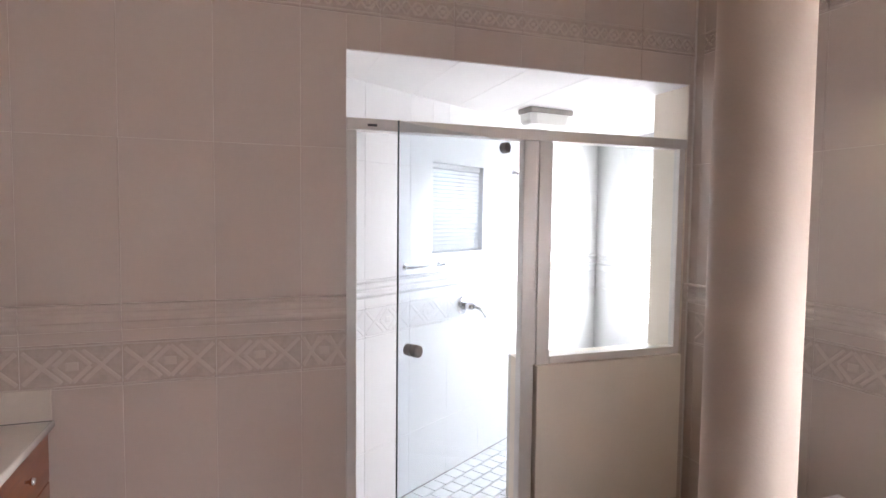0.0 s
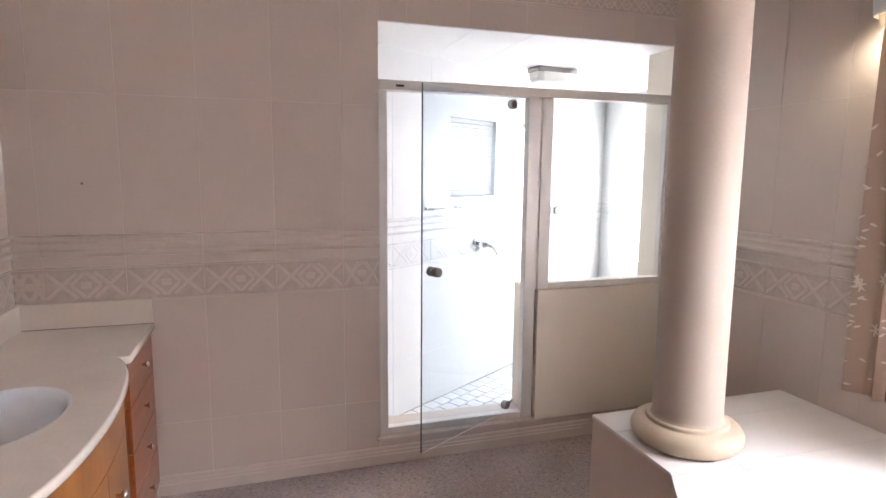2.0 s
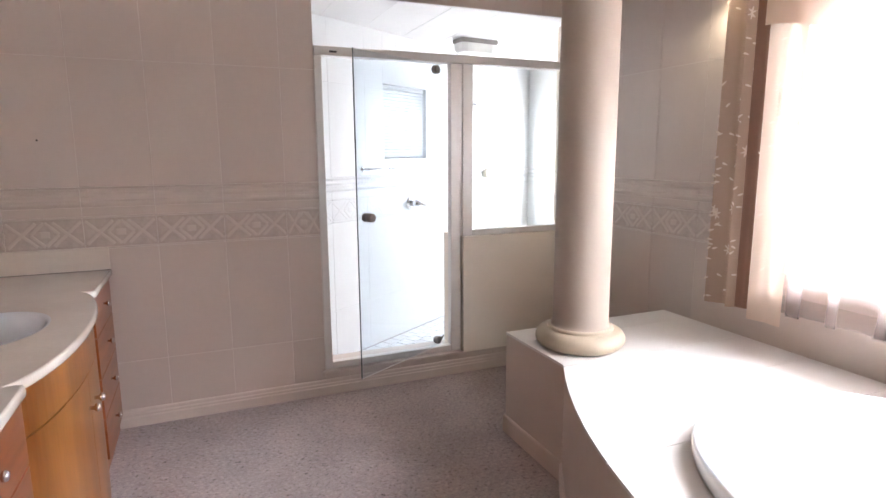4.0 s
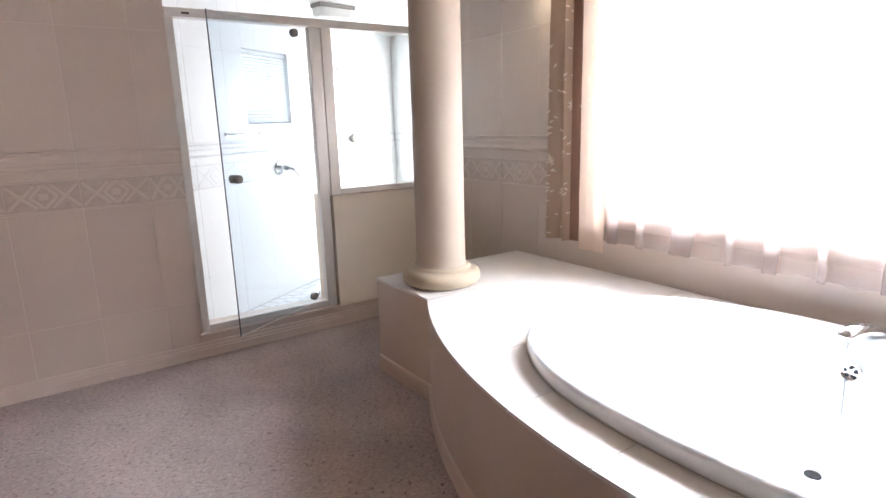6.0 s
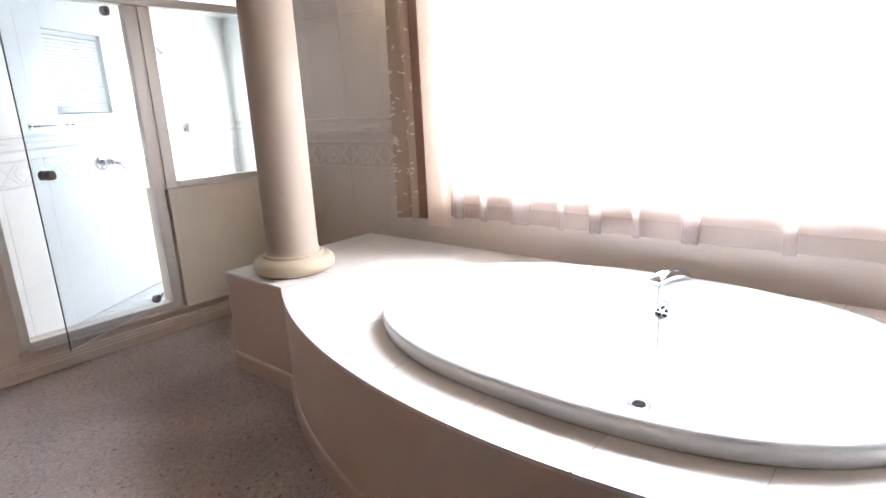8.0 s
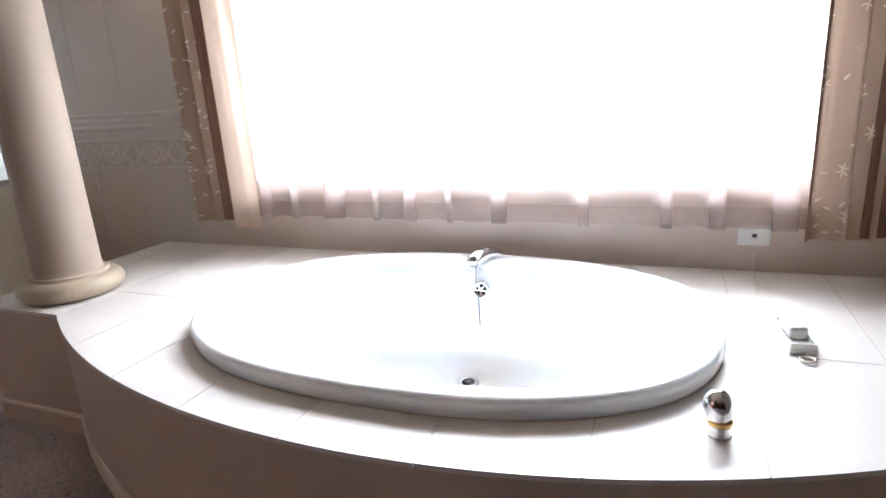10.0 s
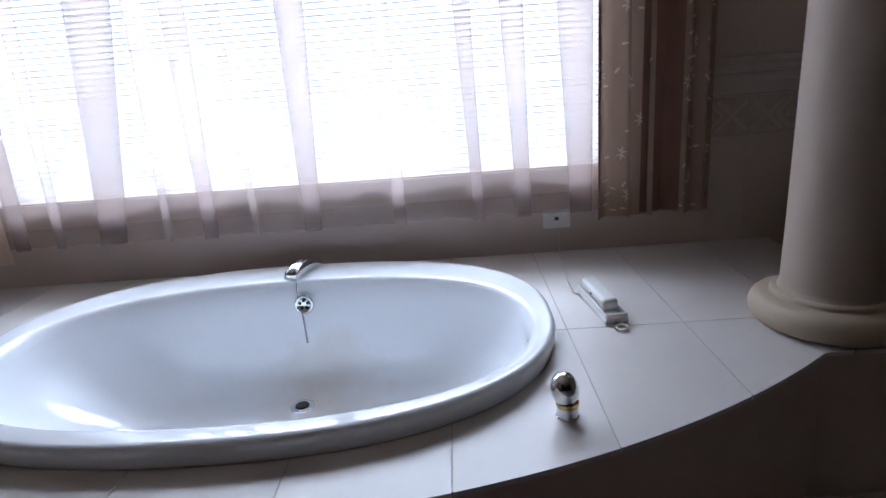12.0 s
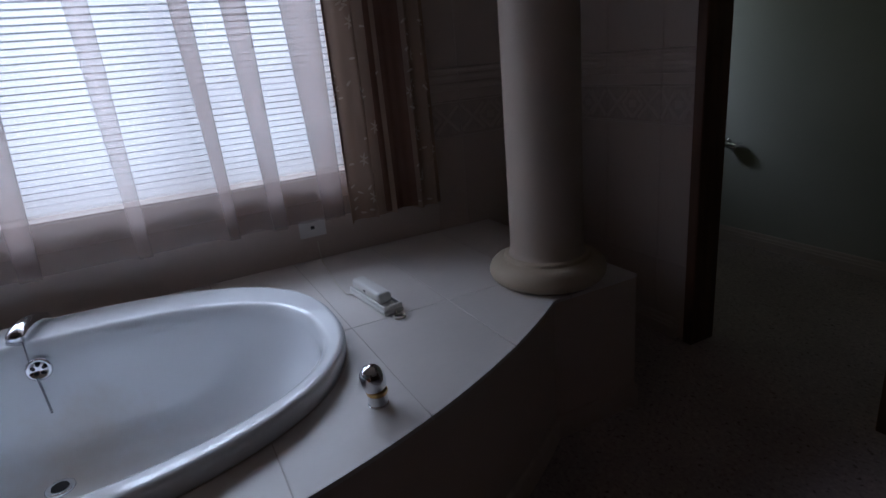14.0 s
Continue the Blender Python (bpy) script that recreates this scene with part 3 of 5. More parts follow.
# pivot door, swung out towards the room
PIV = Vector((0.715, 0.03, 0))
dm = Matrix.Translation(PIV) @ pose(0, 0, 0, 0, 0, 30)
gl = part("door_glass", box((-0.667, -0.003, 0.185), (0.07, 0.003, 1.90), 0.0008), M_DOORGLASS, screen, "clear frameless glass door leaf standing open", m=dm)
gl.visible_shadow = False
part("glass_edge", box((-0.670, -0.0032, 0.185), (-0.667, 0.0032, 1.90)), M_GLASSEDGE, gl, "dark polished edge of the glass")
part("glass_edge", box((-0.667, -0.0032, 1.90), (0.07, 0.0032, 1.9025)), M_ALU, gl)
part("glass_edge", box((-0.667, -0.0032, 0.1825), (0.07, 0.0032, 0.185)), M_ALU, gl)
for z, s in ((1.868, 1), (0.225, -1)):
    part("pivot", lathe([(0, -0.016), (0.022, -0.016), (0.025, -0.011), (0.025, 0.011), (0.022, 0.016), (0, 0.016)], 28, pose(0, 0, z, 90, 0, 0)), M_STEELGREY, gl, "round satin pivot fitting", smooth=False)
part("pivot_arm", tube([(0.005, 0, 0.212), (0.05, 0.004, 0.222), (0.075, 0.008, 0.235)], [0.007, 0.006, 0.005], 10), M_STEELGREY, gl)
part("door_knob", lathe([(0, -0.034), (0.017, -0.034), (0.023, -0.030), (0.024, -0.006), (0.018, -0.003), (0.018, 0.003), (0.024, 0.006), (0.023, 0.030), (0.017, 0.034), (0, 0.034)], 28, pose(-0.585, 0, 1.052, 90, 0, 0)), M_STEELGREY, gl, "round satin door knob")


def small_window(name, wall_m, hole, label, blind_drop, tilt, depth):
    """A framed window with a venetian blind inside its reveal, in the wall's own frame."""
    u0, u1, z0, z1 = hole
    w = thing(name, label, "window", wall_m, kind="structure")
    fw, y0, y1 = 0.035, 0.15, 0.19
    for n, lo, hi in (("frame_side", (u0, y0, z0), (u0 + fw, y1, z1)), ("frame_side", (u1 - fw, y0, z0), (u1, y1, z1)),
                      ("frame_head", (u0 + fw, y0, z1 - fw), (u1 - fw, y1, z1)), ("frame_sill", (u0 + fw, y0, z0), (u1 - fw, y1, z0 + fw))):
        part(n, box(lo, hi, 0.003), M_FRAMEW, w)
    g = part("pane", box((u0 + fw, 0.168, z0 + fw), (u1 - fw, 0.172, z1 - fw)), M_GLASS, w)
    g.visible_shadow = False
    b = thing("venetian_blind", "white slatted venetian blind hanging in the shower window", "blind", wall_m)
    part("headrail", box((u0 + 0.012, depth - 0.015, z1 - 0.03), (u1 - 0.012, depth + 0.015, z1 - 0.004), 0.002), M_BLIND, b)
    n = int((z1 - 0.04 - blind_drop) / 0.0235)
    me = slat_mesh(u1 - u0 - 0.016, tilt)
    for i in range(n):
        s = new("slat", me)
        s.parent = b
        s.matrix_basis = Matrix.Translation(((u0 + u1) / 2, depth, z1 - 0.045 - i * 0.0235))
    zb = z1 - 0.045 - n * 0.0235
    part("bottom_rail", box((u0 + 0.015, depth - 0.012, zb), (u1 - 0.015, depth + 0.012, zb + 0.012), 0.003), M_BLIND, b)
    for u in (u0 + 0.06, u1 - 0.06):
        part("ladder_cord", box((u - 0.001, depth - 0.0125, zb), (u + 0.001, depth - 0.011, z1 - 0.03)), M_BLIND, b)
    return w


def slat_mesh(length, tilt, depth=0.0246):
    bm = bmesh.new()
    rows = []
    for k in range(5):
        t = (k / 4 - 0.5) * depth
        rows.append([(t, 0.0022 * (1 - (2 * t / depth) ** 2))])
    c, s = math.cos(radians(tilt)), math.sin(radians(tilt))
    pts = [(r[0][0] * c - r[0][1] * s, r[0][0] * s + r[0][1] * c) for r in rows]
    a = [bm.verts.new((-length / 2, y, z)) for y, z in pts]
    b = [bm.verts.new((length / 2, y, z)) for y, z in pts]
    for i in range(len(pts) - 1):
        bm.faces.new((a[i], a[i + 1], b[i + 1], b[i]))
    return mesh_of("slat", bm, M_BLIND, smooth=True)


small_window("window_2", ob_m, W1, "small white framed window in the shower wall", 1.355, 60, 0.032)
small_window("window_3", pose(SH_X, 0, 0, 0, 0, -90), W2, "white framed window beyond the shower", 0.75, 12, 0.085)
a = radians(OB_A)
n_ob = Vector((-math.sin(a), math.cos(a), 0))
c1 = Vector((OB_P[0], OB_P[1], 0)) + Vector((math.cos(a), math.sin(a), 0)) * (W1[0] + W1[1]) / 2 + Vector((0, 0, (W1[2] + W1[3]) / 2))
sky_lamp("daylight_shower_window", SKY_SHOWER * 0.022, c1 + n_ob * 0.23, c1, W1[1] - W1[0], W1[3] - W1[2], (0.985, 0.97, 0.955))
sky_lamp("daylight_shower_side", SKY_SHOWER, (SH_X + 0.22, 1.068, 1.31), (SH_X, 1.068, 1.31), 1.28, 1.13, (0.985, 0.97, 0.955))

# bulkhead lamp on the shower ceiling
lamp = thing("ceiling_light", "white bulkhead ceiling light with a grey base, unlit", "ceiling light", pose(1.37, 0.845, OPEN_TOP - 0.004, 0, 0, 8))
part("base", box((-0.16, -0.07, -0.034), (0.16, 0.07, 0.0), 0.008, 2), M_STEELGREY, lamp)


def bulkhead():
    bm = bmesh.new()
    lo = [(-0.155, -0.05), (-0.115, -0.068), (0.115, -0.068), (0.155, -0.05), (0.155, 0.05), (0.115, 0.068), (-0.115, 0.068), (-0.155, 0.05)]
    rings = [[bm.verts.new((x * k, y * k, z)) for x, y in lo] for k, z in ((1, -0.034), (0.99, -0.075), (0.93, -0.094), (0.86, -0.10))]
    for r, s in zip(rings, rings[1:]):
        for i in range(8):
            bm.faces.new((r[i], r[(i + 1) % 8], s[(i + 1) % 8], s[i]))
    bm.faces.new(rings[-1])
    return bm


part("diffuser", bulkhead(), M_WHITE, lamp, "white ribbed plastic cover")


def on_oblique(s, out, z):
    return Vector((OB_P[0], OB_P[1], z)) + Vector((math.cos(a), math.sin(a), 0)) * s - n_ob * out


rail = thing("towel_rail", "thin chrome towel rail on the white shower tiles", "towel rail")
for s in (0.335, 0.64):
    p, q = on_oblique(s, 0.0, 1.28), on_oblique(s, 0.06, 1.28)
    part("bracket", tube([p, p.lerp(q, 0.12), p.lerp(q, 0.14), q], [0.019, 0.019, 0.009, 0.009], 16), M_CHROME, rail, smooth=False)
part("bar", tube([on_oblique(0.30, 0.05, 1.28), on_oblique(0.675, 0.05, 1.28)], 0.006, 12), M_CHROME, rail, smooth=True)

mixer = thing("shower_mixer", "chrome shower mixer with a drooping lever on white tiles", "tap")
p, q = on_oblique(0.873, 0, 1.01), on_oblique(0.873, 0.09, 1.01)
part("cover_plate", tube([p, p.lerp(q, 0.1), p.lerp(q, 0.16), p.lerp(q, 0.2)], [0.055, 0.055, 0.045, 0.03], 24), M_CHROME, mixer)
part("body", tube([p.lerp(q, 0.18), p.lerp(q, 0.7), q], [0.028, 0.027, 0.02], 20), M_CHROME, mixer, smooth=True)
part("lever", tube([q, q + Vector((0.045, 0.0, -0.015)), q + Vector((0.075, 0.005, -0.05)), q + Vector((0.078, 0.006, -0.075))], [0.016, 0.014, 0.011, 0.008], 12), M_CHROME, mixer, smooth=True)

head = thing("wall_shower", "small chrome shower with a short wall arm", "shower")
p = on_oblique(1.47, 0, 1.86)
part("rose_plate", tube([p, p - n_ob * 0.008, p - n_ob * 0.012], [0.034, 0.034, 0.02], 20), M_CHROME, head)
part("arm", tube([p, p - n_ob * 0.08, p - n_ob * 0.14 + Vector((0, 0, -0.02)), p - n_ob * 0.17 + Vector((0, 0, -0.06))], 0.010, 12), M_CHROME, head, smooth=True)
e = p - n_ob * 0.17 + Vector((0, 0, -0.05))
part("spray_head", tube([e, e + Vector((0.01, -0.01, -0.02)), e + Vector((0.02, -0.02, -0.05)), e + Vector((0.022, -0.022, -0.056))], [0.013, 0.02, 0.042, 0.042], 20), M_CHROME, head)

valve = thing("wall_taps", "pair of small chrome wall taps on white tiles", "tap")
for s in (2.0, 2.17):
    p = on_oblique(s, 0, 1.33)
    part("tap", tube([p, p - n_ob * 0.01, p - n_ob * 0.012, p - n_ob * 0.05, p - n_ob * 0.052, p - n_ob * 0.075], [0.028, 0.028, 0.012, 0.012, 0.022, 0.020], 16), M_CHROME, valve)
p = on_oblique(2.0, 0, 1.20)
dish = thing("soap_dish", "small white soap dish fixed to the tiles", "soap dish")
part("dish", tube([p, p - n_ob * 0.03, p - n_ob * 0.06, p - n_ob * 0.065], [0.03, 0.05, 0.055, 0.05], 16), M_CREAMPL, dish, smooth=True)


# ---- bath deck ----
ARC_R, ARC_RS, ARC_Y, ARC_X = 2.66, 2.48, -2.77, 0.295
FRONT_N, FRONT_S = 0.738, 0.782


def arc_r(y):
    return ARC_R if y > ARC_Y else ARC_RS


def front_x(y):
    x = ARC_X + arc_r(y) - math.sqrt(arc_r(y) ** 2 - (y - ARC_Y) ** 2)
    return min(x, FRONT_N if y > ARC_Y else FRONT_S)


BC, BA, BB, BN = (1.030, -2.752), 0.590, 0.858, 2.3


def bath_half(y, shrink=0.03):
    k = 1 - (abs(y - BC[1]) / (BB - shrink)) ** BN
    return (BA - shrink) * k ** (1 / BN) if k > 0 else None


deck = thing("bath_deck", "raised tiled bath deck with a curved front", "bath deck")


def deck_strip(y0, y1, lo, hi, z0, z1, n=14):
    """A slab between two edges given as functions of y."""
    bm = bmesh.new()
    ys = [y0 + (y1 - y0) * i / n for i in range(n + 1)]
    ys = [y for y in ys if hi(y) - lo(y) > 0.004]
    if len(ys) < 2:
        bm.free()
        return None
    rows = [[bm.verts.new(p) for p in ((lo(y), y, z0), (hi(y), y, z0), (hi(y), y, z1), (lo(y), y, z1))] for y in ys]
    for r, s in zip(rows, rows[1:]):
        for i in range(4):
            bm.faces.new((r[i], r[(i + 1) % 4], s[(i + 1) % 4], s[i]))
    bm.faces.new(rows[0])
    bm.faces.new(rows[-1][::-1])
    return bm


X_JOIN = 1.0


def front_hi(y):
    h = bath_half(y)
    return X_JOIN if h is None else min(X_JOIN, BC[0] - h)


def back_lo(y):
    h = bath_half(y)
    return X_JOIN if h is None else max(X_JOIN, BC[0] + h)


edges_y = [DECK_N] + [y for y in [-2.647 + 0.3335 * k for k in range(5, -7, -1)] if DECK_S + 0.03 < y < DECK_N - 0.03] + [DECK_S]
for yb, ya in zip(edges_y, edges_y[1:]):
    g = 0.0016
    for lo, hi, lab in ((lambda y: front_x(y) - 0.004, lambda y: front_hi(y) - g, ""), (lambda y: back_lo(y) + g, lambda y: W_WIN - 0.001, "")):
        bm = deck_strip(ya + g, yb - g, lo, hi, 0.508, DECK_Z, 18)
        if bm:
            part("tile", bm, M_DECK, deck)
for lo, hi in ((lambda y: front_x(y) + 0.001, front_hi), (back_lo, lambda y: W_WIN - 0.002)):
    part("tile_bed", deck_strip(DECK_S + 0.003, DECK_N - 0.003, lo, hi, 0.47, 0.5185, 150), M_JOINT, deck)

# curved front with a moulded plinth
path = [(W_WIN - 0.002, DECK_N, 0, 1), (FRONT_N, DECK_N, 0, 1)]
ya = ARC_Y + math.sqrt(ARC_R ** 2 - (ARC_X + ARC_R - FRONT_N) ** 2)
yb = ARC_Y - math.sqrt(ARC_RS ** 2 - (ARC_X + ARC_RS - FRONT_S) ** 2)
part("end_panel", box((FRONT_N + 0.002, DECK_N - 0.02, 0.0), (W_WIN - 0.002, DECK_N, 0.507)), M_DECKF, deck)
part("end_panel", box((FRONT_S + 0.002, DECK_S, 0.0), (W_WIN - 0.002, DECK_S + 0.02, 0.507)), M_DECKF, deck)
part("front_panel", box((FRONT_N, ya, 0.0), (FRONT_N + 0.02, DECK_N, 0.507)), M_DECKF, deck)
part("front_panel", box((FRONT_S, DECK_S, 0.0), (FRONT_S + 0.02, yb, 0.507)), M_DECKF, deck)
N_ARC = 48
arc = []
for i in range(N_ARC + 1):
    y = ya + (yb - ya) * i / N_ARC
    nx, ny = (ARC_X + arc_r(y) - front_x(y)), (ARC_Y - y)
    d = math.hypot(nx, ny)
    arc.append((front_x(y), y, -nx / d, -ny / d))
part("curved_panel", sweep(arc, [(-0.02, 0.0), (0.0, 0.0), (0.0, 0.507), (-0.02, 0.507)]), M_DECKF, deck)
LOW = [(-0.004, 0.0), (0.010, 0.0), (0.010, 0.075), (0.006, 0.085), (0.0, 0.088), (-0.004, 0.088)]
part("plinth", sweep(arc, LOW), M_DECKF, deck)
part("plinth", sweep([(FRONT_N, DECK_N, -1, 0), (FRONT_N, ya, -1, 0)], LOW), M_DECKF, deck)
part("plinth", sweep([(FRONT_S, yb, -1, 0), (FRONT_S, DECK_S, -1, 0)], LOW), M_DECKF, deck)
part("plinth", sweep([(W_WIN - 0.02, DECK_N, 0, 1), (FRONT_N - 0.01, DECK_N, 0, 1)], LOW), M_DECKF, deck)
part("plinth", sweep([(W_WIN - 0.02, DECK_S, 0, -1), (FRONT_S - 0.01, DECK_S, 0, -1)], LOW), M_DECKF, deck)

# ---- bathtub ----
tub = thing("bathtub", "white glossy oval drop-in bathtub, empty", "bathtub", pose(BC[0], BC[1], 0))


def oval(cx, cy, ra, rb, n, seg=96):
    out = []
    for i in range(seg):
        t = 2 * math.pi * i / seg
        c, s = math.cos(t), math.sin(t)
        out.append((cx + ra * math.copysign(abs(c) ** (2 / n), c), cy + rb * math.copysign(abs(s) ** (2 / n), s)))
    return out


def tub_body():
    bm = bmesh.new()
    inx, iny = -0.052, -0.014
    spec = [(0.008, 0, 0.569, 0.850, 2.4, 0.5205), (0.008, 0, 0.573, 0.854, 2.4, 0.530), (0.008, 0, 0.576, 0.857, 2.4, 0.550), (0.008, 0, 0.576, 0.857, 2.4, 0.564),
            (0.008, 0, 0.5735, 0.8545, 2.4, 0.571), (0.008, 0, 0.568, 0.849, 2.4, 0.5755), (0.008, 0, 0.562, 0.843, 2.4, 0.577), (0.006, 0, 0.556, 0.838, 2.4, 0.5772), (-0.02, -0.006, 0.515, 0.815, 2.4, 0.5768), (-0.046, -0.012, 0.468, 0.793, 2.4, 0.5764),
            (inx, iny, 0.460, 0.787, 2.4, 0.576), (inx, iny, 0.453, 0.780, 2.4, 0.574), (inx, iny, 0.447, 0.774, 2.4, 0.569), (inx, iny, 0.440, 0.768, 2.4, 0.560), (inx, iny, 0.432, 0.760, 2.4, 0.535), (inx + 0.003, iny, 0.418, 0.752, 2.4, 0.47),
            (inx + 0.01, iny, 0.398, 0.708, 2.4, 0.40), (inx + 0.02, iny, 0.374, 0.64, 2.4, 0.31), (inx + 0.03, iny, 0.345, 0.565, 2.4, 0.245), (inx + 0.035, iny, 0.31, 0.515, 2.4, 0.208),
            (inx + 0.04, iny, 0.265, 0.46, 2.35, 0.192), (inx + 0.05, iny, 0.19, 0.36, 2.3, 0.187), (inx + 0.05, iny, 0.08, 0.16, 2.2, 0.185)]
    rings = [[bm.verts.new((x, y, z)) for x, y in oval(cx, cy, ra, rb, n)] for cx, cy, ra, rb, n, z in spec]
    for r, s in zip(rings, rings[1:]):
        for i in range(len(r)):
            bm.faces.new((r[i], r[(i + 1) % len(r)], s[(i + 1) % len(r)], s[i]))
    bm.faces.new(rings[-1])
    return bm


part("shell", tub_body(), M_BATH, tub, smooth=True)
ring = [(x, y, 0.5212) for x, y in oval(0.008, 0, 0.572, 0.853, 2.4)]
part("sealant", tube(ring + ring[:1], 0.0018, 6), M_JOINT, tub, "thin line of sealant under the rim", smooth=True)
dr = part("waste", lathe([(0.0, 0.1895), (0.018, 0.1895), (0.022, 0.193), (0.036, 0.1945), (0.040, 0.192), (0.041, 0.186)], 32, Matrix.Translation((0.182, -0.022, 0))), M_CHROME, tub, "chrome bath waste", smooth=True)
part("plug_hole", lathe([(0, 0.194), (0.023, 0.194), (0.023, 0.1952), (0, 0.1952)], 24, Matrix.Translation((0.182, -0.022, 0))), M_DARK, dr)
ov = Matrix.Translation((0.358, -0.03, 0.497)) @ pose(0, 0, 0, 0, -82, 0)
of = part("overflow", lathe([(0.034, -0.004), (0.036, 0.003), (0.033, 0.007), (0.026, 0.008), (0.024, 0.004), (0.0, 0.004)], 28, ov), M_CHROME, tub, "chrome overflow with a slotted rosette", smooth=True)
for i in range(5):
    t = 2 * math.pi * i / 5
    part("slot", lathe([(0, 0.0045), (0.0052, 0.0045), (0.0052, 0.0062), (0, 0.0062)], 12, ov @ Matrix.Translation((0.014 * math.cos(t), 0.014 * math.sin(t), 0))), M_DARK, of)


def chain(points, r, n):
    bm = bmesh.new()
    pts = [Vector(p) for p in points]
    for i in range(n):
        t = i / (n - 1) * (len(pts) - 1)
        k = min(int(t), len(pts) - 2)
        bmesh.ops.create_icosphere(bm, subdivisions=1, radius=r, matrix=Matrix.Translation(pts[k].lerp(pts[k + 1], t - k)))
    return bm


ch = thing("plug_chain", "steel bead chain hanging below the bath overflow", "chain")
part("beads", chain([(1.392, -2.765, 0.60), (1.372, -2.768, 0.53)], 0.003, 15), M_STEEL, ch)
part("beads", chain([(1.370, -2.775, 0.475), (1.354, -2.782, 0.43), (1.337, -2.788, 0.372)], 0.0042, 18), M_STEEL, ch)

spout = thing("bath_spout", "short chrome bath spout behind the tub rim", "tap")
part("flange", lathe([(0.034, 0.0), (0.034, 0.006), (0.027, 0.012), (0.022, 0.014)], 24, Matrix.Translation((1.615, -2.800, DECK_Z))), M_CHROME, spout)
part("pipe", tube([(1.615, -2.800, 0.525), (1.611, -2.799, 0.56), (1.592, -2.794, 0.585), (1.545, -2.782, 0.604), (1.485, -2.768, 0.614), (1.43, -2.756, 0.613), (1.40, -2.750, 0.605), (1.390, -2.748, 0.594)], [0.021, 0.021, 0.022, 0.023, 0.025, 0.026, 0.026, 0.024], 20), M_CHROME, spout, smooth=True)

# deck mixer knob
kn = thing("bath_mixer", "chrome dome mixer knob with a gold ring on the deck", "tap", pose(0.571, -3.566, DECK_Z) @ Matrix.Diagonal((0.85, 0.85, 0.89, 1)))
part("base", lathe([(0.030, 0.0), (0.030, 0.003), (0.0275, 0.005), (0.0275, 0.030), (0.026, 0.032), (0, 0.032)], 32), M_CHROME, kn, smooth=False)
part("ring", lathe([(0.020, 0.032), (0.0285, 0.032), (0.030, 0.036), (0.030, 0.043), (0.027, 0.047), (0, 0.047)], 32), M_GOLD, kn, "polished gold ring", smooth=False)
part("dome", lathe([(0.026, 0.0), (0.031, 0.006), (0.0345, 0.022), (0.0345, 0.040), (0.030, 0.056), (0.021, 0.067), (0.009, 0.072), (0, 0.0725)], 32, Matrix.Translation((0, 0, 0.044)) @ pose(0, 0, 0, -11, 4, 0)), M_CHROME, kn, smooth=True)


# ---- columns ----
def column(x, y, label):
    c = thing("column", label, "column", pose(x, y, DECK_Z), group="columns on the bath deck")
    h = H_ROOM - DECK_Z
    part("shaft", lathe([(0.132, 0.096), (0.128, 0.101), (0.1255, 0.110), (0.1245, 0.13), (0.1235, 0.3), (0.123, 1.2), (0.119, h - 0.14), (0.119, h - 0.13)], 64), M_COLUMN, c, smooth=True)
    torus = [(0.160 + 0.040 * math.cos(t), 0.040 + 0.040 * math.sin(t)) for t in [math.pi * (-0.5 + 0.95 * i / 14) for i in range(15)]]
    neck = [(0.152, 0.082), (0.147, 0.083), (0.1475, 0.088), (0.1465, 0.093), (0.142, 0.0965), (0.12, 0.097)]
    part("base", lathe([(0.13, 0.0)] + torus + neck, 64), M_COLBASE, c, "rounded stone torus base", smooth=True)
    part("capital", lathe([(0.119, h - 0.14), (0.14, h - 0.13), (0.14, h - 0.115), (0.122, h - 0.105), (0.13, h - 0.08), (0.165, h - 0.05), (0.18, h - 0.04), (0.18, h - 0.001), (0.1, h - 0.001)], 48), M_COLUMN, c, smooth=False)
    return c


column(0.957, -1.100, "smooth beige round column on the bath deck beside the shower")
column(0.957, -4.358, "smooth beige round column on the bath deck beside the doorway")

# ---- bath window ----
win = thing("window_1", "wide grey framed window above the bath", "window", kind="structure")
XF0, XF1 = 1.895, 1.945
fr = 0.045
bars = [("frame_side", (XF0, WIN_Y0 - fr, WIN_Z0), (XF1, WIN_Y0, WIN_Z1)), ("frame_side", (XF0, WIN_Y1, WIN_Z0), (XF1, WIN_Y1 + fr, WIN_Z1)),
        ("frame_head", (XF0, WIN_Y1 + fr, WIN_Z1 - fr), (XF1, WIN_Y0 - fr, WIN_Z1)), ("frame_sill", (XF0, WIN_Y1 + fr, WIN_Z0), (XF1, WIN_Y0 - fr, WIN_Z0 + fr))]
for y in (-2.12, -2.735, -3.35):
    bars.append(("mullion", (XF0, y - 0.022, WIN_Z0 + fr), (XF1, y + 0.022, WIN_Z1 - fr)))
for lo, hi in ((WIN_Y1 + fr, -3.372), (-2.098, WIN_Y0 - fr)):
    bars.append(("transom", (XF0, lo, 1.21), (XF1, hi, 1.245)))
for n, lo, hi in bars:
    part(n, box(lo, hi, 0.003), M_FRAMEW, win)
for y0, y1 in ((WIN_Y1 + fr, -3.372), (-3.328, -2.757), (-2.713, -2.142), (-2.098, WIN_Y0 - fr)):
    g = part("pane", box((1.918, y0, WIN_Z0 + fr), (1.922, y1, WIN_Z1 - fr)), M_GLASS, win)
    g.visible_shadow = False
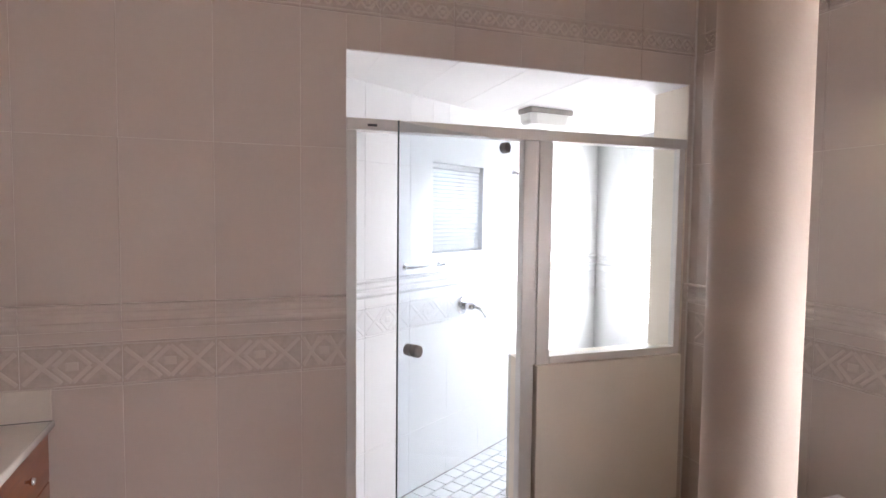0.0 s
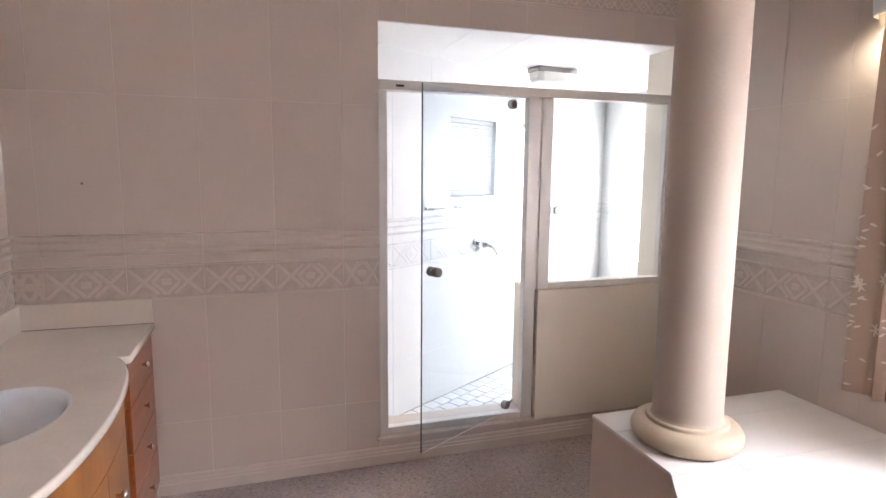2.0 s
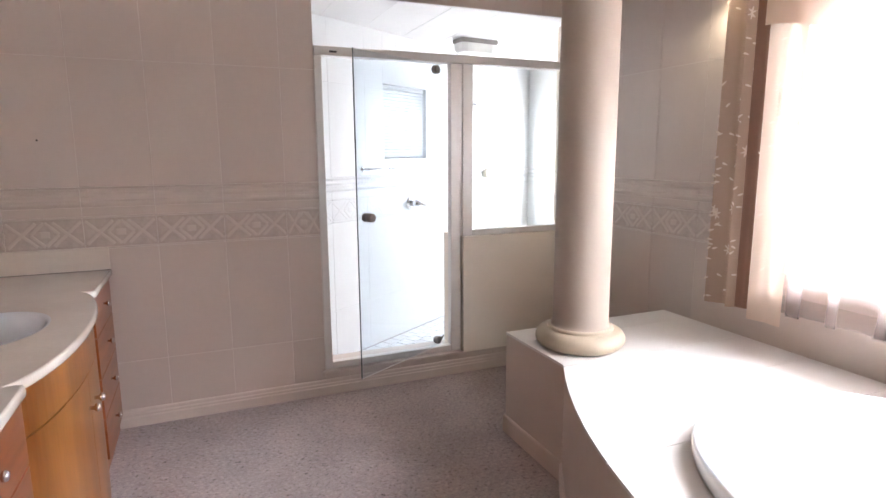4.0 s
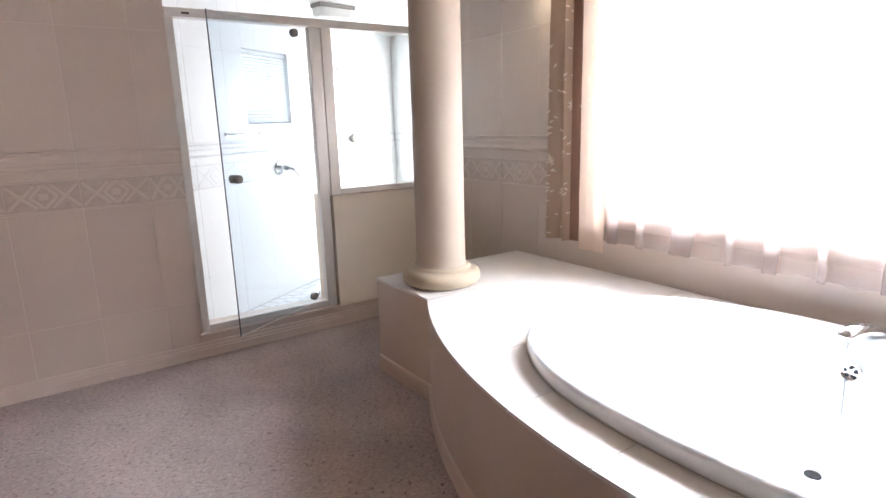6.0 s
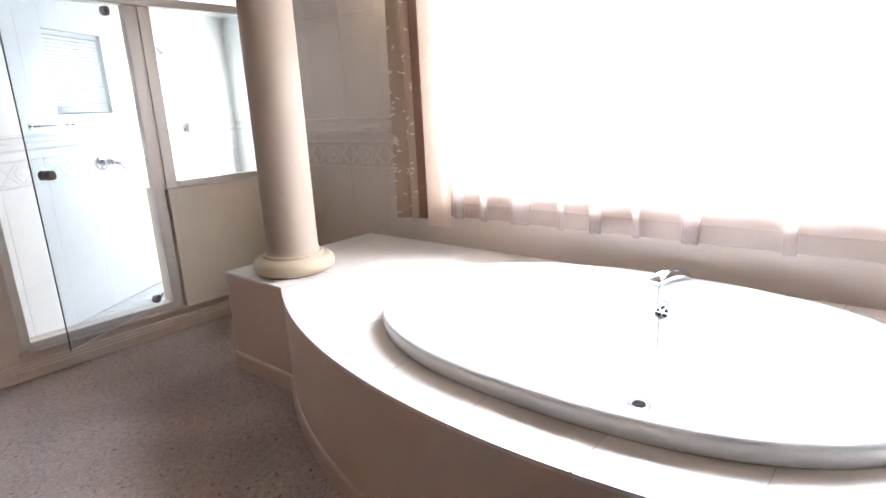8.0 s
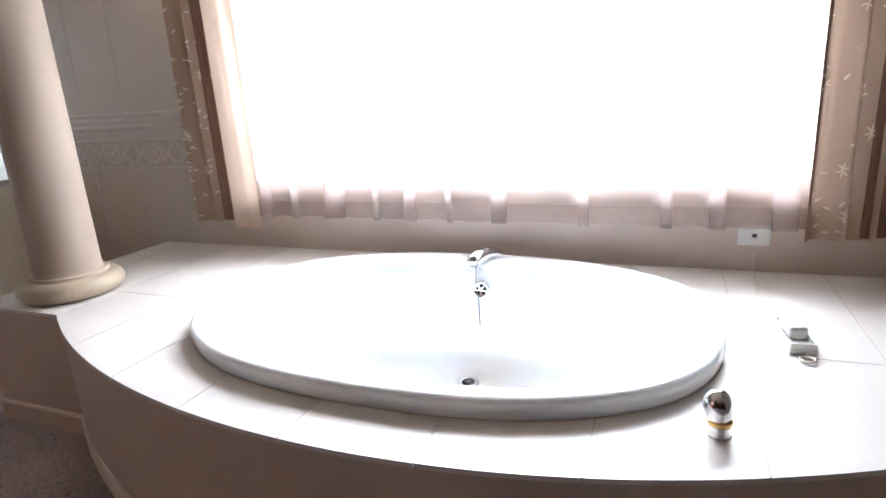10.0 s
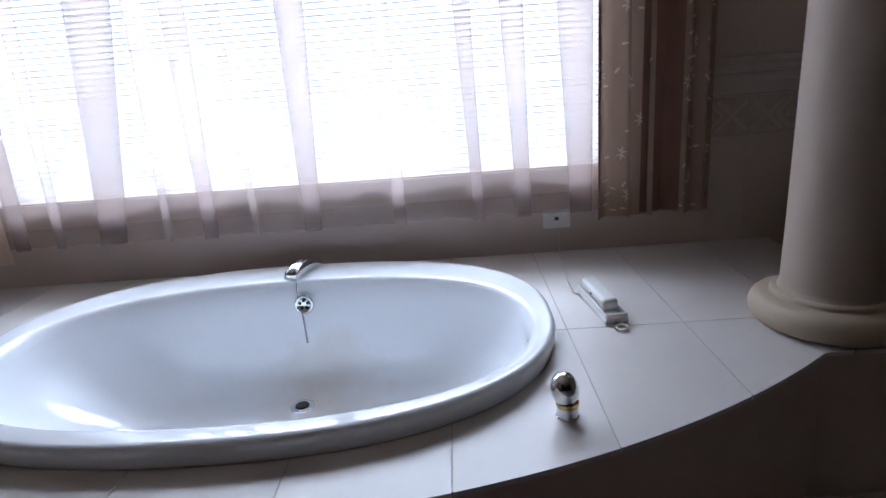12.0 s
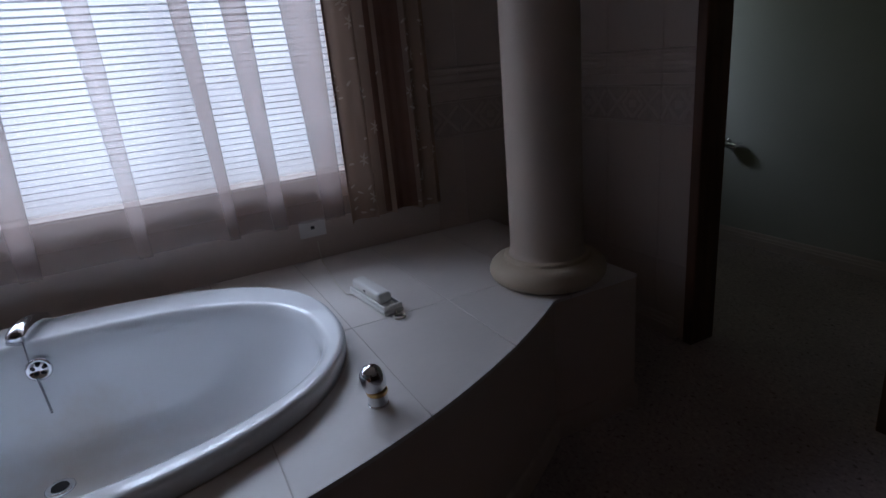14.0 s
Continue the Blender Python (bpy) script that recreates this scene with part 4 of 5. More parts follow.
sill = part("window_sill", box((W_WIN + 0.009, WIN_Y1 + 0.001, WIN_Z0 + 0.0005), (XF0, WIN_Y0 - 0.001, WIN_Z0 + 0.008), 0.002), M_RELIEF, win)
sky_lamp("daylight_bath_window", SKY_WINDOW, (2.02, (WIN_Y0 + WIN_Y1) / 2, (WIN_Z0 + WIN_Z1) / 2), (1.0, (WIN_Y0 + WIN_Y1) / 2, (WIN_Z0 + WIN_Z1) / 2), WIN_Y0 - WIN_Y1 - 0.02, WIN_Z1 - WIN_Z0 - 0.02)
sky_lamp("daylight_from_above", SKY_ABOVE, (3.6, (WIN_Y0 + WIN_Y1) / 2, 3.5), (1.6, (WIN_Y0 + WIN_Y1) / 2, 1.2), 4.6, 2.4)

blind = thing("venetian_blind", "wide white venetian blind with open slats in the bath window", "blind")
bm_len = WIN_Y0 - WIN_Y1 - 0.03
me = slat_mesh(bm_len, 50)
XB = 1.83
nsl = int((WIN_Z1 - 0.05 - WIN_Z0 - 0.012) / 0.0235)
for i in range(nsl):
    s = new("slat", me)
    s.parent = blind
    s.matrix_basis = pose(XB, (WIN_Y0 + WIN_Y1) / 2, WIN_Z1 - 0.05 - i * 0.0235, 0, 0, -90)
part("headrail", box((XB - 0.02, WIN_Y1 + 0.012, WIN_Z1 - 0.035), (XB + 0.02, WIN_Y0 - 0.012, WIN_Z1 - 0.004), 0.003), M_BLIND, blind)
zb = WIN_Z1 - 0.05 - nsl * 0.0235
part("bottom_rail", box((XB - 0.012, WIN_Y1 + 0.015, zb), (XB + 0.012, WIN_Y0 - 0.015, zb + 0.013), 0.003), M_BLIND, blind)
for y in (-1.60, -1.98, -2.36, -2.735, -3.11, -3.50, -3.86):
    for dx in (-0.0128, 0.0128):
        part("ladder_cord", box((XB + dx - 0.0008, y - 0.0012, zb), (XB + dx + 0.0008, y + 0.0012, WIN_Z1 - 0.03)), M_BLIND, blind)


# ---- curtains ----
def cloth(y0, y1, z0, z1, x, amp, waves, phase, nu=150, nz=36, gather=0.0, sag=0.0, wob=0.0, lean=0.0, fold=0.35, v1=1.0):
    """A hanging cloth with folds; gather draws the top together, wob and lean let the folds wander, fold laps them over."""
    way = 1 if y1 > y0 else -1

    def at(u, v):
        mid = (y0 + y1) / 2
        y = y0 + (y1 - y0) * u
        y = mid + (y - mid) * (1 - gather * v)
        ph = phase + lean * v + wob * math.sin(1.7 * v + 9 * u) + 2 * math.pi * waves * (u + 0.03 * math.sin(7.3 * u + 1.3) + 0.012 * math.sin(19 * u))
        k = 0.75 + 0.35 * math.sin(5.1 * u + 2.0) + 0.2 * math.sin(13 * u)
        xx = x + amp * (1 - 0.3 * v) * k * (math.cos(ph) + 0.3 * math.sin(2.3 * ph + 1.1))
        y += way * fold * k * (1 + 0.35 * v) * math.sin(ph)
        zz = z0 + (z1 - z0) * v + sag * (1 - v) * math.sin(ph * 0.5 + 0.6)
        return Vector((xx, y, zz))
    bm = bmesh.new()
    grid = [[bm.verts.new(at(i / nu, v1 * k / nz)) for i in range(nu + 1)] for k in range(nz + 1)]
    for r, s in zip(grid, grid[1:]):
        for i in range(nu):
            bm.faces.new((r[i], r[i + 1], s[i + 1], s[i]))
    return bm, at


def motifs(at, rng, count, flowers):
    """Embroidered leaves and small flowers that lie on the cloth."""
    bm = bmesh.new()

    def leaf(u, v, ang, ln, wd):
        c = at(u, v)
        du = (at(min(u + 0.01, 1), v) - at(max(u - 0.01, 0), v)).normalized()
        dv = Vector((0, 0, 1))
        n = du.cross(dv).normalized()
        if n.x > 0:
            n = -n
        pts = []
        for t in range(8):
            q = 2 * math.pi * t / 8
            lx, lz = ln * math.cos(q), wd * math.sin(q) * (1 - 0.4 * math.cos(q))
            pts.append(bm.verts.new(c + n * 0.0022 + du * (lx * math.cos(ang) - lz * math.sin(ang)) + dv * (lx * math.sin(ang) + lz * math.cos(ang))))
        bm.faces.new(pts)

    for i in range(count):
        leaf(rng.uniform(0.03, 0.97), rng.uniform(0.015, 0.98), rng.uniform(-0.6, 0.9), 0.0135, 0.0045)
    for i in range(flowers):
        u, v = rng.uniform(0.06, 0.94), rng.uniform(0.04, 0.95)
        for k in range(6):
            t = k * math.pi / 3 + 0.3
            c = at(u, v)
            leaf(min(max(u + 0.014 * math.cos(t) / 0.45, 0), 1), v + 0.016 * math.sin(t) / 1.65, t, 0.013, 0.0035)
    return bm


rng = random.Random(7)
for label, cloths, valley, panel in (
        ("sand coloured embroidered curtain drawn to the window's side", ((-1.145, -1.36, 0.4),), (-1.325, -1.425), (-1.405, -1.56)),
        ("brown sand embroidered curtain drawn to the window's side", ((-3.885, -4.075, 2.2), (-4.175, -4.32, 0.3)), (-4.05, -4.20), None)):
    c = thing("curtain", label, "curtain", group="curtains of the bath window")
    for y0, y1, ph in cloths:
        bm, at = cloth(y0, y1, 0.672, 2.32, 1.645, 0.034, 1.9, ph, nu=80, gather=0.08, wob=0.25, fold=0.02)
        part("cloth", bm, M_CURTAIN, c, smooth=True)
        tagged(part("embroidery", motifs(at, rng, 75, 8), M_STITCH, c, "cream stitched leaves and flowers"), kind="stuff")
    # strip between the cloths, coloured dark for the shade in the fold
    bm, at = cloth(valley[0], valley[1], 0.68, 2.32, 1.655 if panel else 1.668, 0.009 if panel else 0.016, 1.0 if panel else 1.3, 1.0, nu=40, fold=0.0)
    part("fold", bm, M_FOLD_SHADE, c, "inner fold, its shade put into a dark red-brown colour", smooth=True)
    if panel:
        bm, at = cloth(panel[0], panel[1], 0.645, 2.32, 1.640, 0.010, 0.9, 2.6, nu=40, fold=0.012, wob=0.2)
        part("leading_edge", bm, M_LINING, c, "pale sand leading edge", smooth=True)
        tagged(part("embroidery", motifs(at, rng, 10, 3), M_STITCH, c), kind="stuff")
val = thing("valance", "sand coloured swagged valance across the window head", "valance")


def swag():
    bm = bmesh.new()
    rows = []
    for k in range(13):
        v = k / 12
        row = []
        for i in range(181):
            u = i / 180
            y = -1.40 - 2.66 * u
            low = 1.905 - 0.085 * math.sin(math.pi * u * 3) ** 2
            x = 1.612 + 0.008 * math.cos(2 * math.pi * 26 * u) * v + 0.010 * math.sin(math.pi * u * 3) ** 2 * math.sin(7 * v) * (1 - v)
            row.append(bm.verts.new((x, y, low + (2.318 - low) * v)))
        rows.append(row)
    for p, q in zip(rows, rows[1:]):
        for i in range(180):
            bm.faces.new((p[i], p[i + 1], q[i + 1], q[i]))
    return bm


part("cloth", swag(), M_LINING, val, smooth=True)
sheer = thing("sheer_curtain", "white translucent voile curtain across the bath window", "curtain")


def voile(z0, z1, x, nz, v1, seed=11):
    """Thin cloth in flat spans, gathered into lapped folds of three or five layers."""
    rg = random.Random(seed)
    ya, yb = -1.47, -3.98
    folds = []
    for c, w, lean, k in ((-1.60, 0.040, -0.02, 5), (-1.76, 0.026, -0.05, 3), (-1.975, 0.072, -0.20, 5), (-2.20, 0.020, -0.06, 3), (-2.372, 0.038, -0.03, 5), (-2.56, 0.018, 0.05, 3),
                          (-2.780, 0.044, -0.05, 5), (-3.13, 0.030, 0.02, 3), (-3.440, 0.026, 0.05, 5), (-3.615, 0.036, 0.05, 5), (-3.835, 0.055, 0.04, 5)):
        folds.append((c, w, lean, k, rg.uniform(0, 6)))

    def row(v):
        z = z0 + (z1 - z0) * v
        pts, y = [], ya
        for c, w, lean, k, ph in folds:
            cc, ww = c + lean * v, w * (0.75 + 0.9 * v)
            for j in range(7):
                t = j / 7
                yy = y + (cc + ww - y) * t
                pts.append((x + 0.007 * math.sin(2 * math.pi * t + ph) * (1 - 0.4 * v), yy, z - 0.010 * (1 - v) * math.sin(math.pi * t) ** 2 * math.sin(ph)))
            for m in range(k):
                a0, b0 = (cc + ww, cc - ww) if m % 2 == 0 else (cc - ww, cc + ww)
                for j in range(4):
                    t = j / 4
                    pts.append((x - 0.026 + 0.0025 * (m - k / 2) + 0.003 * math.sin(math.pi * t), a0 + (b0 - a0) * t, z + 0.006 * (1 - v) * math.sin(ph + m)))
            y = cc - ww
        for j in range(8):
            pts.append((x, y + (yb - y) * j / 7, z))
        return pts

    bm = bmesh.new()
    grid = [[bm.verts.new(p) for p in row(v1 * k / nz)] for k in range(nz + 1)]
    for r, q in zip(grid, grid[1:]):
        for i in range(len(r) - 1):
            bm.faces.new((r[i], r[i + 1], q[i + 1], q[i]))
    return bm


part("voile", voile(0.697, 2.30, 1.695, 24, 1.0), M_SHEER, sheer, smooth=True)
bm, at = cloth(-1.475, -3.975, 0.695, 0.772, 1.703, 0.0025, 9, 0.4, nu=120, nz=2, fold=0.0)
part("hem", bm, M_SHEER, sheer, smooth=True)
rod = thing("curtain_rail", "slim white curtain rail above the bath window", "curtain rail")
part("rail", box((1.648, -4.40, 2.322), (1.672, -1.05, 2.342), 0.004), M_WHITE, rod)
for y in (-1.2, -2.735, -4.25):
    part("bracket", box((1.672, y - 0.012, 2.324), (1.734, y + 0.012, 2.340), 0.002), M_WHITE, rod)

# ---- wall lamp beside the curtain ----
wl = thing("wall_lamp", "small white wall lamp, lit, throwing warm light down", "wall lamp", pose(W_WIN - 0.0005, -1.175, 2.11))
part("back_plate", box((-0.012, -0.05, 0.02), (0.0, 0.05, 0.15), 0.004, 2), M_WHITE, wl)


def lamp_shell():
    """A half-round shade, open above and below."""
    bm = bmesh.new()
    rows = []
    for r0, z in ((0.082, 0.0), (0.085, 0.003), (0.095, 0.13), (0.095, 0.133), (0.091, 0.133), (0.081, 0.003), (0.078, 0.0)):
        rows.append([bm.verts.new((-0.002 - r0 * 0.95 * math.sin(math.pi * i / 24), r0 * math.cos(math.pi * i / 24), z)) for i in range(25)])
    for p, q in zip(rows, rows[1:] + rows[:1]):
        for i in range(24):
            bm.faces.new((p[i], p[i + 1], q[i + 1], q[i]))
    return bm


part("shade", lamp_shell(), M_WHITE, wl, smooth=False)
part("bulb", lathe([(0, 0.02), (0.012, 0.021), (0.019, 0.030), (0.020, 0.042), (0.014, 0.060), (0.012, 0.08), (0.012, 0.12), (0, 0.12)], 20, Matrix.Translation((-0.042, 0, 0))), M_BULB, wl, "glowing warm bulb", smooth=True)
glow = new("wall_lamp_light", bpy.data.lights.new("wall_lamp_light", "SPOT"))
glow.data.energy, glow.data.color, glow.data.spot_size, glow.data.spot_blend, glow.data.shadow_soft_size = WALL_LAMP, (1.0, 0.90, 0.66), radians(150), 0.8, 0.05
glow.matrix_world = look((W_WIN - 0.09, -1.175, 2.10), (W_WIN - 0.05, -1.12, 1.2))

# ---- socket and telephone ----
sock = thing("telephone_socket", "white wall socket plate with a dark square port", "socket", pose(W_WIN, -3.748, 0.658))
part("plate", box((-0.010, -0.055, -0.037), (-0.001, 0.055, 0.037), 0.003, 2), M_WHITE, sock)
part("port", box((-0.0112, -0.008, -0.004), (-0.009, 0.008, 0.010), 0.0005), M_DARK, sock, "dark square port")
ph_dir = math.degrees(math.atan2(-3.815 - -3.785, 1.04 - 1.34))
tel = thing("telephone", "white slim corded telephone lying on the bath deck", "telephone", pose(1.142, -3.782, DECK_Z, 0, 0, ph_dir) @ Matrix.Diagonal((1.14, 0.95, 1.02, 1)))


part("cradle", box((-0.118, -0.038, 0.0), (0.118, 0.038, 0.020), 0.009, 4), M_WHITE, tel, smooth=True)
for y in (-0.0355, 0.0295):
    part("cradle_side", box((-0.112, y, 0.012), (0.112, y + 0.006, 0.030), 0.0028, 3), M_WHITE, tel, smooth=True)
part("cradle_end", box((0.108, -0.034, 0.010), (0.115, 0.034, 0.032), 0.003, 3), M_WHITE, tel, smooth=True)
hs = part("handset", box((-0.112, -0.0265, 0.0195), (0.070, 0.0265, 0.056), 0.012, 5), M_WHITE, tel, smooth=True)
part("key_strip", box((-0.030, -0.0270, 0.036), (-0.014, -0.0262, 0.042), 0.0003), M_DARK, hs, "dark side key")
part("wall_cord", tube([(1.728, -3.765, 0.622), (1.726, -3.768, 0.56), (1.715, -3.772, 0.526), (1.62, -3.765, 0.5225), (1.48, -3.745, 0.5225), (1.35, -3.742, 0.5225), (1.31, -3.752, 0.53)], 0.0022, 8), M_CREAMPL, tel, "thin pale cord to the wall socket", smooth=True, m=tel.matrix_basis.inverted())
pts = [Vector((0.112, 0.004, 0.012)), Vector((0.122, 0.004, 0.010)), Vector((0.130, 0.000, 0.0035))]
for i in range(1, 60):
    t = 2 * math.pi * 1.8 * i / 60
    pts.append(Vector((0.146 - 0.016 * math.cos(t), -0.018 * math.sin(t), 0.0035 + 0.004 * i / 60)))
part("coiled_cord", tube(pts, 0.0030, 8), M_CREAMPL, tel, "coiled cream cord", smooth=True)

# ---- vanity ----
van = thing("vanity_unit", "bow-fronted cherry wood vanity with drawers", "vanity unit")
VY0, VYA, VYB, VY1 = -0.002, -0.495, -1.555, -2.05
CAB_X, TOP_Z, TOP_T = -1.042, 0.832, 0.03


def bow(y, base, peak):
    """The bowed front between the two drawer stacks, part of an ellipse."""
    t = (y - (VYA + VYB) / 2) / 0.549
    return peak - 0.147 + 0.147 * math.sqrt(max(0.0, 1 - t * t))


def plan(base, peak, notch=0.0):
    pts = [(W_LEFT + 0.001, VY0), (base, VY0), (base, VYA + 0.008)]
    n = 36
    for i in range(n + 1):
        y = VYA + (VYB - VYA) * (1 - math.cos(math.pi * i / n)) / 2
        pts.append((bow(y, base, peak), y))
    return pts + [(base, VYB - 0.008), (base, VY1), (W_LEFT + 0.001, VY1)]


BASIN = (-1.275, -0.985)


def basin_half(y):
    k = 1 - ((y - BASIN[1]) / 0.232) ** 2
    return 0.178 * math.sqrt(k) if k > 0 else 0.0


def top_front(y):
    return bow(y, -1.035, -0.975) if VYB <= y <= VYA else -1.035


def worktop():
    """The worktop in strips round the oval basin hole."""
    bm = bmesh.new()
    cuts = [VY0, VYA + 0.0005, VYA] + [VYA + (VYB - VYA) * (1 - math.cos(math.pi * i / 70)) / 2 for i in range(1, 70)] + [VYB, VYB - 0.0005, VY1]
    b0, b1 = BASIN[1] + 0.232, BASIN[1] - 0.232
    cuts = sorted(set([c for c in cuts if not b1 < c < b0] + [BASIN[1] + 0.232 * math.cos(math.pi * i / 32) for i in range(33)]), reverse=True)
    for z in (TOP_Z, TOP_Z - TOP_T):
        for lo, hi in ((lambda y: W_LEFT + 0.001, lambda y: BASIN[0] - basin_half(y)), (lambda y: BASIN[0] + basin_half(y), top_front)):
            row = [(bm.verts.new((lo(y), y, z)), bm.verts.new((hi(y), y, z))) for y in cuts]
            for p, q in zip(row, row[1:]):
                bm.faces.new((p[0], p[1], q[1], q[0]))
    bmesh.ops.remove_doubles(bm, verts=bm.verts, dist=1e-6)
    return bm


top = thing("worktop", "cream cultured marble vanity top with an oval basin", "worktop")
part("slab", worktop(), M_STONE, top)
nose = [(-0.002, TOP_Z)] + [(0.008 * math.sin(math.pi * i / 8) ** 0.6, TOP_Z - TOP_T * (1 - math.cos(math.pi * i / 8)) / 2) for i in range(1, 8)] + [(-0.002, TOP_Z - TOP_T)]
line = [(-1.035, VY0, 1, 0), (-1.035, VYA + 0.012, 1, 0), (-1.0385, VYA + 0.0035, 0.7, -0.7), (-1.047, VYA, 0, -1), (-1.074, VYA, 0, -1)]
for i in range(1, 60):
    y = VYA + (VYB - VYA) * (1 - math.cos(math.pi * i / 60)) / 2
    e = 1e-3
    sl = (bow(y - e, 0, -0.975) - bow(y + e, 0, -0.975)) / (2 * e)
    d = math.hypot(1, sl)
    line.append((bow(y, 0, -0.975), y, 1 / d, sl / d))
line += [(-1.074, VYB, 0, 1), (-1.047, VYB, 0, 1), (-1.0385, VYB - 0.0035, 0.7, 0.7), (-1.035, VYB - 0.012, 1, 0), (-1.035, VY1, 1, 0)]
part("nosing", sweep(line, nose), M_STONE, top, smooth=True)
bs = bmesh.new()
rings = [[bs.verts.new((x, y, z)) for x, y in oval(-1.275, -0.985, 0.178 - d, 0.232 - d, 2.05, 48)] for d, z in
         ((-0.003, TOP_Z + 0.001), (0.004, TOP_Z + 0.001), (0.012, TOP_Z - 0.006), (0.022, TOP_Z - 0.03), (0.04, TOP_Z - 0.075), (0.07, TOP_Z - 0.11), (0.11, TOP_Z - 0.125), (0.155, TOP_Z - 0.13))]
for r, s in zip(rings, rings[1:]):
    for i in range(48):
        bs.faces.new((r[i], r[(i + 1) % 48], s[(i + 1) % 48], s[i]))
bs.faces.new(rings[-1])
bowl = part("basin", bs, M_BASIN, top, "white glazed oval basin", smooth=True)
part("waste", lathe([(0.0, 0.0), (0.018, 0.0), (0.022, 0.002), (0.022, -0.002)], 20, Matrix.Translation((-1.275, -0.985, TOP_Z - 0.127))), M_CHROME, bowl)
part("upstand", box((W_LEFT + 0.001, -0.024, TOP_Z + 0.0005), (-1.030, -0.0145, 0.945), 0.003, 2), M_UPSTAND, top)
part("upstand", box((W_LEFT + 0.001, VY1, TOP_Z + 0.0005), (W_LEFT + 0.022, -0.025, 0.945), 0.003, 2), M_UPSTAND, top)
part("sealant", box((W_LEFT + 0.022, -0.0262, TOP_Z + 0.0005), (-1.030, -0.0242, TOP_Z + 0.0035)), M_DGROUT, top)

for y0, y1 in ((VY0 - 0.02, VYA), (VYB, VY1)):
    part("carcass", box((W_LEFT + 0.002, y1 + 0.001, 0.0), (CAB_X - 0.018, y0 - 0.001, TOP_Z - TOP_T - 0.001)), M_WOOD2, van)
    zs = [0.075, 0.262, 0.442, 0.624, TOP_Z - TOP_T - 0.004]
    for z0, z1 in zip(zs, zs[1:]):
        d = part("drawer_front", box((CAB_X - 0.018, y1 + 0.004, z0 + 0.002), (CAB_X, y0 - 0.003, z1 - 0.003), 0.002), M_WOOD2, van)
        part("knob", lathe([(0.006, 0), (0.005, 0.012), (0.011, 0.016), (0.013, 0.022), (0.010, 0.028), (0, 0.030)], 20, Matrix.Translation((CAB_X, (y0 + y1) / 2, (z0 + z1) / 2 + 0.01)) @ pose(0, 0, 0, 0, 90, 0)), M_CHROME, d, "small chrome knob", smooth=True)


def bow_panel(y0, y1, z0, z1, out=0.0, t=0.018, n=28):
    bm = bmesh.new()
    rows = []
    for i in range(n + 1):
        y = y0 + (y1 - y0) * i / n
        x = bow(y, CAB_X, -0.988) + out
        rows.append([bm.verts.new(p) for p in ((x - t, y, z0), (x, y, z0), (x, y, z1), (x - t, y, z1))])
    for r, s in zip(rows, rows[1:]):
        for k in range(4):
            bm.faces.new((r[k], r[(k + 1) % 4], s[(k + 1) % 4], s[k]))
    bm.faces.new(rows[0])
    bm.faces.new(rows[-1][::-1])
    return bm


YM = (VYA + VYB) / 2 - 0.03
part("apron", bow_panel(VYA, VYB, 0.668, TOP_Z - TOP_T - 0.002), M_WOOD, van, "bowed cherry front panel")
for y0, y1, yk in ((VYA, YM + 0.0015, YM + 0.045), (YM - 0.0015, VYB, YM - 0.045)):
    d = part("door", bow_panel(y0, y1, 0.075, 0.664), M_WOOD, van, "bowed cherry door")
    part("knob", lathe([(0.007, 0), (0.006, 0.014), (0.013, 0.019), (0.0155, 0.026), (0.012, 0.033), (0, 0.036)], 20, Matrix.Translation((bow(yk, CAB_X, -0.985), yk, 0.565)) @ pose(0, 0, 0, 0, 90, 0)), M_CHROME, d, "chrome knob", smooth=True)
part("plinth", bow_panel(VYA, VYB, 0.0, 0.072, -0.03), M_WOOD2, van)
part("shelf", prism([(W_LEFT + 0.002, VYA), (CAB_X - 0.02, VYA)] + [(bow(VYA + (VYB - VYA) * i / 20, CAB_X, -0.985) - 0.02, VYA + (VYB - VYA) * i / 20) for i in range(1, 20)] + [(CAB_X - 0.02, VYB), (W_LEFT + 0.002, VYB)], 0.074, 0.09), M_WOOD2, van)

# ---- doorway and toilet room ----
fr_d = thing("door_frame", "dark stained wooden door frame in the tiled wall", "door frame")
y0, y1 = Y_SOUTH - 0.125, Y_SOUTH + 0.014
part("jamb", box((DOOR_X1 - 0.035, y0, 0.0), (DOOR_X1 + 0.012, y1, 2.10), 0.004), M_DARKWOOD, fr_d)
part("jamb", box((DOOR_X0 - 0.012, y0, 0.0), (DOOR_X0 + 0.035, y1, 2.10), 0.004), M_DARKWOOD, fr_d)
part("head", box((DOOR_X0 + 0.035, y0, 2.05), (DOOR_X1 - 0.035, y1, 2.10), 0.004), M_DARKWOOD, fr_d)
WC_Y = -6.40
solid("wall_toilet_back", box((-0.45, WC_Y - 0.15, 0), (2.85, WC_Y, H_ROOM)), M_WC, "plain grey-green wall of the toilet room", "wall", "structure")
solid("wall_toilet_west", box((-0.45, WC_Y, 0), (-0.30, Y_SOUTH - 0.112, H_ROOM)), M_WC, "plain grey-green side wall of the toilet room", "wall", "structure")
# the opening in this wall is invented, out of view, to let light in
core = wall_core(-Y_SOUTH + 0.0, -WC_Y, H_ROOM, [(5.62, 6.12, 1.2, 2.0)], 0.2, 0.0)
solid("wall_toilet_east", core, M_WC, "plain toilet room wall with an added, unseen opening for the fill light", "wall", "structure", m=pose(2.4, 0, 0, 0, 0, -90))
